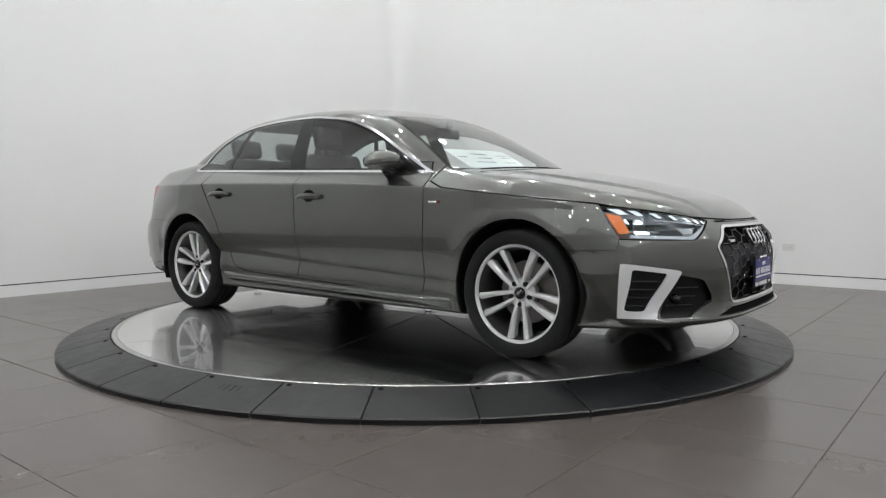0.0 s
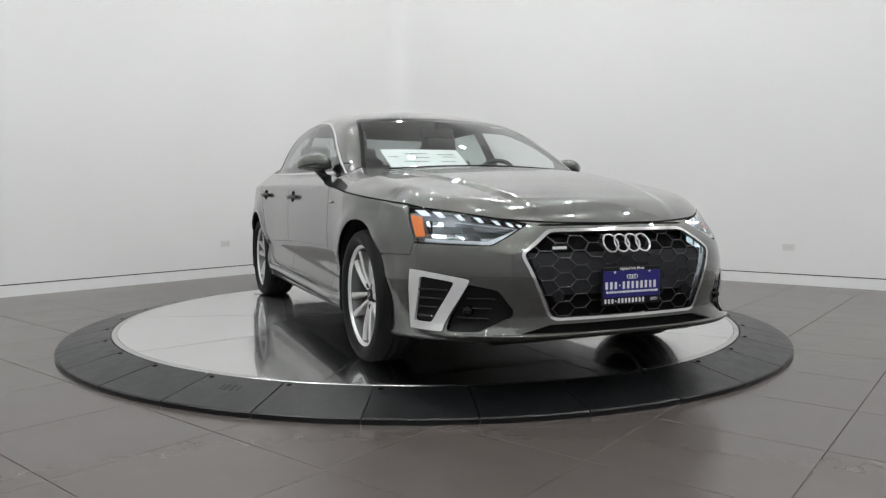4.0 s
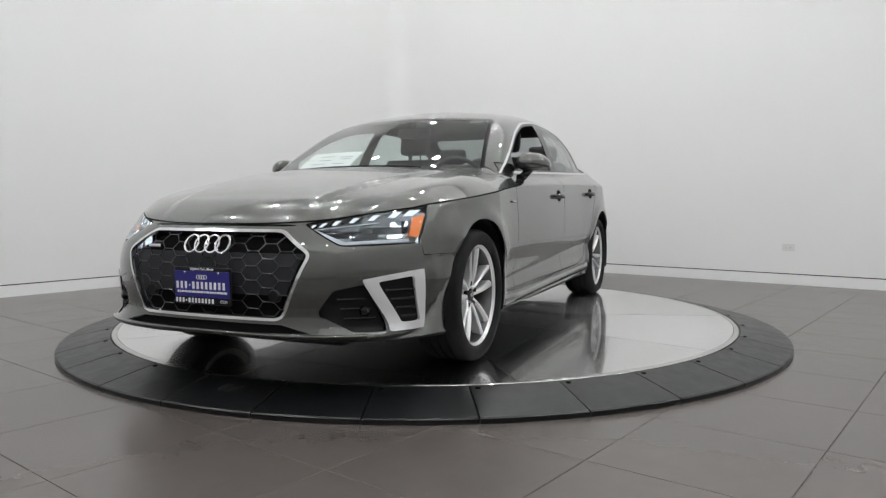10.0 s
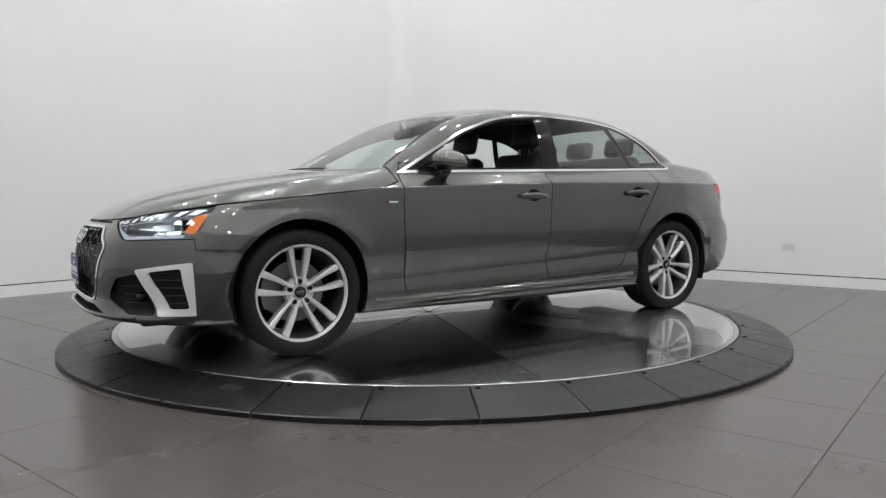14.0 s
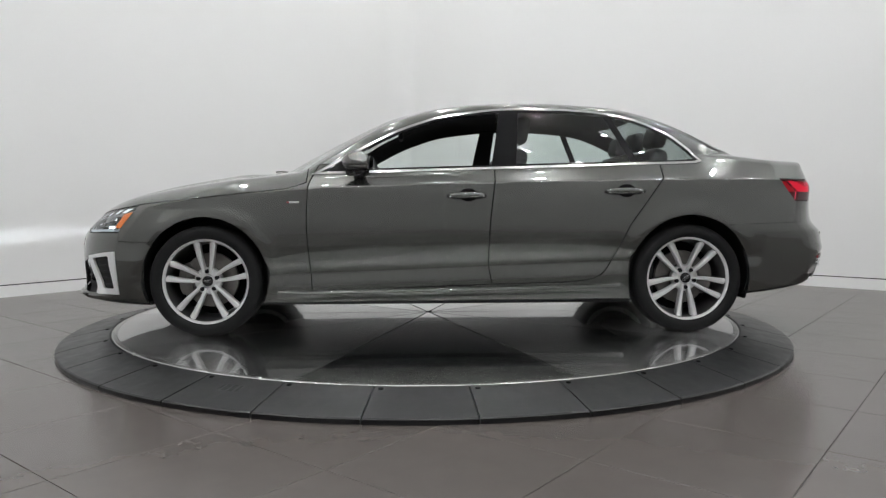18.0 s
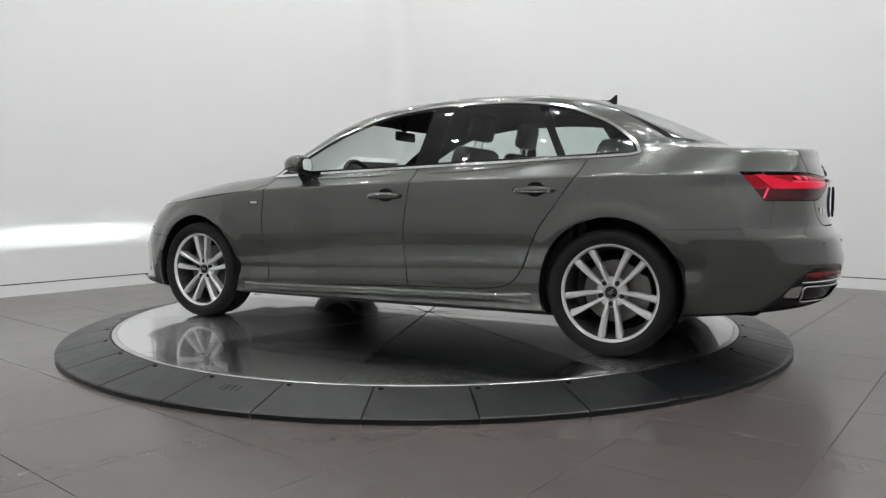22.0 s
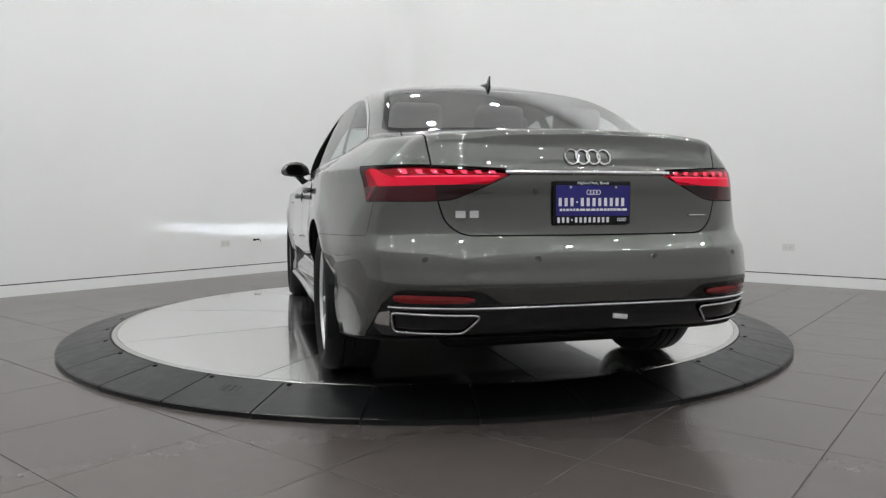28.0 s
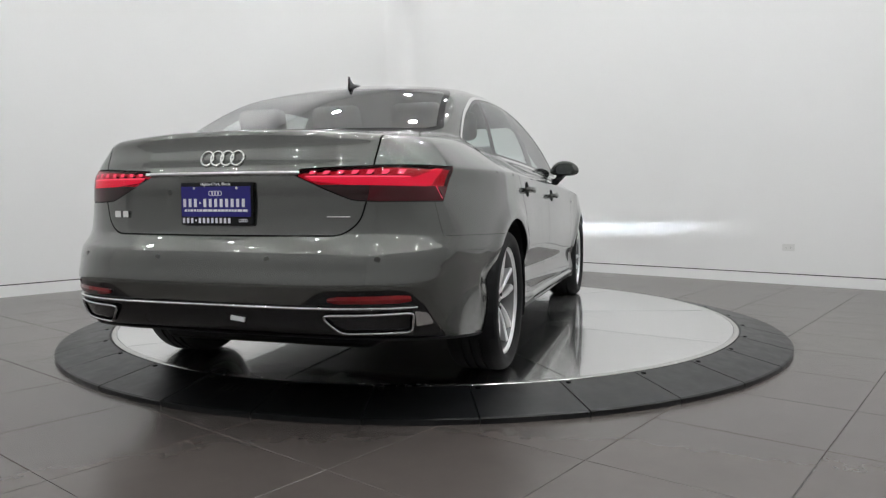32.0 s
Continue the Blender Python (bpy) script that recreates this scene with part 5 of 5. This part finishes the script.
# flanks: handles, skirts, badges, mirrors
def build_handle(x0, x1, z, sg, door):
    xs = np.linspace(x0, x1, 9)
    ends = [0.0, 0.018, 0.024, 0.027, 0.028, 0.027, 0.024, 0.018, 0.0]
    pts = [flank(x, z + 0.003 * math.sin(math.pi * k / 8), 0.006 + e, sg) for k, (x, e) in enumerate(zip(xs, ends))]
    h = part("door_handle", tube(pts, [0.010, 0.015, 0.017, 0.018, 0.0185, 0.018, 0.017, 0.015, 0.010], 10), PAINT, door, "body-coloured pull handle", smooth=True)
    # dark oval laid on the door skin in place of the cup's shade
    bm = bmesh.new()
    cx = (x0 + x1) / 2 - 0.01
    ring = [flank(cx + 0.052 * math.cos(a), z + 0.004 + 0.038 * math.sin(a), 0.0022, sg) for a in [2 * math.pi * k / 24 for k in range(24)]]
    vs = [bm.verts.new(v) for v in ring]
    c = bm.verts.new(flank(cx, z, 0.0035, sg))
    for k in range(24):
        bm.faces.new((vs[k], vs[(k + 1) % 24], c))
    part("handle_cup_shade", bm, SEAM, door, "dark oval painting the shade of the handle's recess", smooth=True)
    line = [flank(x, z - 0.007, 0.036 if 1 < k < 7 else 0.030, sg) for k, x in enumerate(np.linspace(x0 - 0.012, x1 + 0.012, 9))]
    part("handle_strip", tube(line, 0.0022, 6), CHROME, door, "thin chrome strip")
    return h


for i, sg in enumerate((1, -1)):
    build_handle(-0.097, -0.318, 0.812, sg, front_doors[i])
    build_handle(-1.019, -1.242, 0.835, sg, rear_doors[i])
    # side skirt with a bright upper edge
    bm = bmesh.new()
    rows = []
    for k in range(41):
        x = 0.885 - 2.0 * k / 40
        t = min(1, k / 3, (40 - k) / 3)
        zt = 0.262 + 0.034 * k / 40
        base = flank(x, zt, 0, 1).y
        prof = ((zt + 0.004, -0.01), (zt + 0.001, 0.008 * t), (zt - 0.010, 0.028 * t), (zt - 0.022, 0.033 * t), (zt - 0.036, 0.020 * t), (zt - 0.055, 0.008 * t), (zt - 0.064, -0.03))
        rows.append([bm.verts.new((x, (base + o) * sg, z)) for z, o in prof])
    for a, b in zip(rows, rows[1:]):
        for k in range(6):
            bm.faces.new((a[k], b[k], b[k + 1], a[k + 1]))
    bmesh.ops.recalc_face_normals(bm, faces=bm.faces)
    part("side_skirt", bm, PAINT, car, "sculpted side skirt in body colour", smooth=True)
    for x0, x1, mat, nm in ((0.825, 0.812, REFLECT_RED, "red"), (0.810, 0.755, CHROME, "chrome")):
        a, b = flank(x0, 0.776, 0.002, sg), flank(x1, 0.776, 0.002, sg)
        part("wing_badge", tube([a, b], 0.0065, 6, flat=0.9), mat, car, nm + " piece of a small wing badge")
    # door mirror
    bm = bmesh.new()
    rows = []
    n = 16
    for k, (y, w, h, xc, zc) in enumerate(((0.785, 0.030, 0.016, 0.550, 0.985), (0.805, 0.072, 0.040, 0.560, 0.995), (0.835, 0.094, 0.056, 0.562, 1.000), (0.875, 0.100, 0.061, 0.560, 1.003), (0.915, 0.096, 0.058, 0.553, 1.001), (0.950, 0.082, 0.048, 0.542, 0.996), (0.972, 0.060, 0.034, 0.532, 0.991), (0.986, 0.022, 0.014, 0.524, 0.988))):
        row = []
        for i_ in range(n):
            a = 2 * math.pi * i_ / n
            c, s_ = math.cos(a), math.sin(a)
            ex = w * math.copysign(abs(c) ** 0.8, c) * (1.0 if c > 0 else 0.5)
            ez = h * math.copysign(abs(s_) ** 0.85, s_) * (1.0 if s_ > 0 else 0.8)
            row.append(bm.verts.new((xc + ex, y * sg, zc + ez)))
        rows.append(row)
    for a, b in zip(rows, rows[1:]):
        for k in range(n):
            bm.faces.new((a[k], a[(k + 1) % n], b[(k + 1) % n], b[k]))
    bm.faces.new(rows[0])
    bm.faces.new(rows[-1])
    bmesh.ops.recalc_face_normals(bm, faces=bm.faces)
    mir = part("door_mirror", bm, PAINT, car, "body-coloured door mirror", smooth=True, m=Matrix.Translation((-0.148, 0.008 * sg, 0.006)))
    part("mirror_foot", tube([(0.56, 0.772 * sg, 0.905), (0.566, 0.825 * sg, 0.918), (0.56, 0.87 * sg, 0.968)], [0.030, 0.030, 0.032], 10, flat=0.8), BLACK_GLOSS, mir, "black mirror foot", smooth=True)
    ring = rounded([(0.825, 0.962), (0.955, 0.968), (0.968, 1.02), (0.935, 1.044), (0.845, 1.046), (0.812, 1.01)], 0.02, 3)
    bm = bmesh.new()
    bm.faces.new([bm.verts.new((0.522, p.x * sg, p.y - 0.004)) for p in ring])
    r = bmesh.ops.extrude_face_region(bm, geom=bm.faces[:])
    bmesh.ops.translate(bm, vec=(-0.012, 0, 0), verts=[v for v in r["geom"] if isinstance(v, bmesh.types.BMVert)])
    bmesh.ops.recalc_face_normals(bm, faces=bm.faces)
    part("mirror_rim", bm, BLACK_GLOSS, mir)
    bm = bmesh.new()
    bm.faces.new([bm.verts.new((0.490 - (p.x - 0.89) * 0.22, 0.89 * sg + (p.x * sg - 0.89 * sg) * 0.86, 1.0 + (p.y - 1.004) * 0.86)) for p in ring])
    part("mirror_glass", bm, MIRROR, mir, "mirror glass")
    line = [(0.652 - 0.028 * k * k / 9 - 0.004 * k, (0.815 + 0.048 * k) * sg, 0.972) for k in range(4)]
    part("mirror_strip", tube(line, 0.004, 6), BLACK_GLOSS, mir)

# roof aerial
bm = bmesh.new()
fin = []
for x, w, h in ((-1.175, 0.006, 0.004), (-1.20, 0.022, 0.014), (-1.24, 0.024, 0.019), (-1.275, 0.018, 0.025), (-1.295, 0.009, 0.042), (-1.314, 0.006, 0.064), (-1.324, 0.005, 0.066), (-1.322, 0.009, 0.02)):
    z = float(roof_at(x)) - 0.006
    fin.append([bm.verts.new(p) for p in ((x, -w, z), (x, -w * 0.7, z + h * 0.4), (x, -0.003, z + h), (x, 0.003, z + h), (x, w * 0.7, z + h * 0.4), (x, w, z))])
for a, b in zip(fin, fin[1:]):
    for k in range(5):
        bm.faces.new((a[k], b[k], b[k + 1], a[k + 1]))
bm.faces.new(fin[-1])
bmesh.ops.recalc_face_normals(bm, faces=bm.faces)
part("roof_aerial", bm, BLACK_GLOSS, car, "black shark-fin roof aerial", smooth=True)

# wipers at the foot of the windscreen
for y0, y1, x0, x1 in ((0.42, -0.18, 0.965, 0.955), (-0.02, -0.60, 0.975, 0.885)):
    pts = []
    for k in range(9):
        y = y0 + (y1 - y0) * k / 8
        x = x0 + (x1 - x0) * k / 8
        pts.append(meet((x, y), 2, 0.8, 1.4) + Vector((0.004, 0, 0.008)))
    part("wiper", tube(pts, 0.005, 6), BLACK_PLASTIC, car, "black windscreen wiper")


# ---------------------------------------------------------------- cabin
def seat(name, x, y, w, front=True):
    bm = box(bmesh.new(), -0.26, 0.26, -w / 2, w / 2, -0.09, 0.07, 0.05)
    root = part(name, bm, CLOTH, car, "black leather seat", smooth=True, m=Matrix.Translation((x, y, 0.50)))
    back = box(bmesh.new(), -0.06, 0.06, -w / 2 + 0.01, w / 2 - 0.01, 0.0, 0.62, 0.045, pose(-0.26, 0, 0.02, 0, -20, 0))
    part("backrest", back, CLOTH, root, smooth=True)
    n = 1 if front else 3
    for k in range(n):
        yy = 0 if front else (-0.42 + 0.42 * k)
        hr = box(bmesh.new(), -0.045, 0.045, -0.125, 0.125, 0.0, 0.17 if front else 0.14, 0.035, pose(-0.475 if front else -0.472, yy, 0.645 if front else 0.615, 0, -12, 0))
        part("headrest", hr, CLOTH, root, smooth=True)
        for dy in (-0.05, 0.05):
            part("headrest_post", tube([(-0.46, yy + dy, 0.56), (-0.475, yy + dy, 0.67)], 0.006, 6), CHROME, root)
    for s_ in (-1, 1):
        bol = box(bmesh.new(), -0.05, 0.08, s_ * w / 2 - 0.05 * (s_ > 0) - 0.0, s_ * w / 2 + 0.05 * (s_ < 0), 0.04, 0.48, 0.03, pose(-0.24, 0, 0.02, 0, -20, 0))
        part("side_bolster", bol, CLOTH, root, smooth=True)
    return root


for sg in (1, -1):
    seat("front_seat", -0.10, 0.37 * sg, 0.50)
seat("rear_bench", -0.98, 0, 1.28, False)
bm = bmesh.new()
rows = []
for k in range(17):
    y = -0.70 + 1.4 * k / 16
    hump = 0.035 * math.exp(-((y - 0.37) / 0.2) ** 2)
    rows.append([bm.verts.new(p) for p in ((0.98 - 0.16 * y * y, y, 0.90), (0.72, y, 0.925), (0.45, y, 0.925 + hump), (0.36, y, 0.90 + hump), (0.33, y, 0.80), (0.42, y, 0.55), (0.60, y, 0.35))])
for a, b in zip(rows, rows[1:]):
    for k in range(6):
        bm.faces.new((a[k], b[k], b[k + 1], a[k + 1]))
bmesh.ops.recalc_face_normals(bm, faces=bm.faces)
dash = part("dashboard", bm, CLOTH, car, "black soft dashboard", smooth=True)
part("screen", box(bmesh.new(), 0.375, 0.385, -0.13, 0.13, 0.90, 1.0, 0.004), BLACK_GLOSS, dash, "centre display")
wheel_m = Matrix.Translation((0.30, 0.37, 0.885)) @ pose(0, 0, 0, 0, -68, 0)
sw = part("steering_wheel", tube([(0.18 * math.cos(a), 0.18 * math.sin(a), 0) for a in [2 * math.pi * k / 36 for k in range(36)]], 0.015, 8, True), CLOTH, car, "black steering wheel", smooth=True, m=wheel_m)
part("wheel_hub", box(bmesh.new(), -0.06, 0.06, -0.07, 0.07, -0.03, 0.01, 0.02), CLOTH, sw)
for a in (0, 90, 180):
    part("wheel_spoke", box(bmesh.new(), 0.03, 0.17, -0.02, 0.02, -0.02, -0.005, 0.004, Matrix.Rotation(radians(a + 90), 4, "Z")), CLOTH, sw)
part("inside_mirror", box(bmesh.new(), 0.17, 0.20, -0.12, 0.12, 1.205, 1.27, 0.012), BLACK_PLASTIC, car, smooth=True)
part("mirror_arm", tube([(0.19, 0, 1.27), (0.21, 0, 1.33)], 0.02, 8), BLACK_PLASTIC, car)
part("centre_console", box(bmesh.new(), -0.55, 0.42, -0.12, 0.12, 0.25, 0.60, 0.04), CLOTH, car, smooth=True)
part("cabin_floor", box(bmesh.new(), -1.35, 1.0, -0.74, 0.74, 0.215, 0.25), LINING, car)
part("firewall", box(bmesh.new(), 0.90, 0.93, -0.78, 0.78, 0.21, 0.90), LINING, car)
part("parcel_shelf", box(bmesh.new(), -1.90, -1.30, -0.66, 0.66, 0.985, 1.0, 0.004), LINING, car)
part("boot_bulkhead", box(bmesh.new(), -1.36, -1.32, -0.74, 0.74, 0.21, 0.99), LINING, car)
for sg in (1, -1):
    part("door_card", box(bmesh.new(), -1.30, 0.70, 0.745 * sg - 0.015, 0.745 * sg + 0.015, 0.25, 0.955, 0.01), LINING, car)
# price sheet against the windscreen and the right front window
bm = bmesh.new()
rows = []
for k in range(8):
    row = []
    for j in range(6):
        y = -0.10 - 0.44 * k / 7
        z = 0.985 + 0.115 * j / 5
        p_ = meet((y, z), 0, -0.3, 1.3)
        row.append(bm.verts.new(p_ + Vector((-0.02, 0, -0.012))))
    rows.append(row)
for a, b in zip(rows, rows[1:]):
    for k in range(5):
        bm.faces.new((a[k], b[k], b[k + 1], a[k + 1]))
sheet = part("price_sheet", bm, PAPER, car, "white printed price sheet behind the windscreen")
bm = bmesh.new()
for k, (y, z, w) in enumerate(((-0.14, 1.065, 0.1), (-0.14, 1.05, 0.08), (-0.16, 1.02, 0.09), (-0.30, 1.07, 0.12), (-0.30, 1.045, 0.1), (-0.32, 1.02, 0.13), (-0.47, 1.05, 0.05))):
    a = meet((y, z), 0, -0.3, 1.3) + Vector((-0.018, 0, -0.010))
    b = meet((y - w, z), 0, -0.3, 1.3) + Vector((-0.018, 0, -0.010))
    tb = tube([a, b], 0.0018, 4)
    bm = joined(bm, tb)
part("print_bars", bm, PRINT, sheet, "lines of grey print")
p_ = meet((0.45, 1.30), 0, -0.3, 1.3)
part("screen_sticker", box(bmesh.new(), -0.001, 0.001, -0.045, 0.045, -0.011, 0.011, 0, Matrix.Translation(p_ + Vector((-0.014, 0, -0.008))) @ pose(0, 0, 0, 0, -62, 0)), PAPER, car)

# black plates added inside the nose and the boot, stopping light through gaps
part("nose_light_block", box(bmesh.new(), 1.65, 1.665, -0.74, 0.74, 0.22, 0.725), SEAM, car)
part("tail_light_block", box(bmesh.new(), -2.06, -2.045, -0.68, 0.68, 0.27, 0.93), SEAM, car)

# under the car
part("underfloor", box(bmesh.new(), -1.2, 1.1, -0.70, 0.70, 0.155, 0.205, 0.02), BLACK_PLASTIC, car, "black underfloor panel")
part("silencer", box(bmesh.new(), -2.20, -1.92, -0.50, 0.50, 0.19, 0.31, 0.055, segments=3), BLACK_PLASTIC, car, "dark exhaust silencer", smooth=True)
part("rear_axle_carrier", box(bmesh.new(), -1.68, -1.36, -0.60, 0.60, 0.16, 0.30, 0.05), BLACK_PLASTIC, car, smooth=True)
part("front_axle_carrier", box(bmesh.new(), 1.12, 1.48, -0.62, 0.62, 0.17, 0.32, 0.05), BLACK_PLASTIC, car, smooth=True)
part("engine_tray", box(bmesh.new(), 0.75, 2.0, -0.55, 0.55, 0.165, 0.20, 0.02), BLACK_PLASTIC, car)
part("exhaust_pipe", tube([(0.6, 0.08, 0.20), (-0.5, 0.08, 0.19), (-1.3, 0.12, 0.20), (-1.95, 0.2, 0.22)], 0.035, 10), IRON, car, smooth=True)


# ---------------------------------------------------------------- movement
TURN = ((0, -39.49), (0.5, -40.6), (1, -43.29), (1.5, -46.97), (2, -50.99), (3, -59.12), (5, -75.14), (6, -83.03), (7, -90.88),
        (8, -98.87), (9, -106.82), (10, -115.02), (11, -123.18), (12, -131.22), (13, -139.43), (14, -147.63), (15, -155.59),
        (16, -163.5), (17, -171.3), (18, -178.82), (19, -186.46), (20, -194.16), (21, -201.85), (22, -209.48), (23, -217.04),
        (23.5, -220.78), (24, -224.6), (25, -232.5), (26, -240.45), (27, -248.38), (28, -256.27), (29, -264.15), (30, -272.17), (31, -280.27), (32, -288.31))


def motions():
    """Turntable plate and car turn together, easing in during the first second."""
    walk(disc, [(t, pose(0, 0, 0, 0, 0, a)) for t, a in TURN])
    walk(car, [(t, pose(0, 0, 0, 0, 0, a) @ Matrix.Translation((0, -0.0087, 0))) for t, a in TURN])


motions()
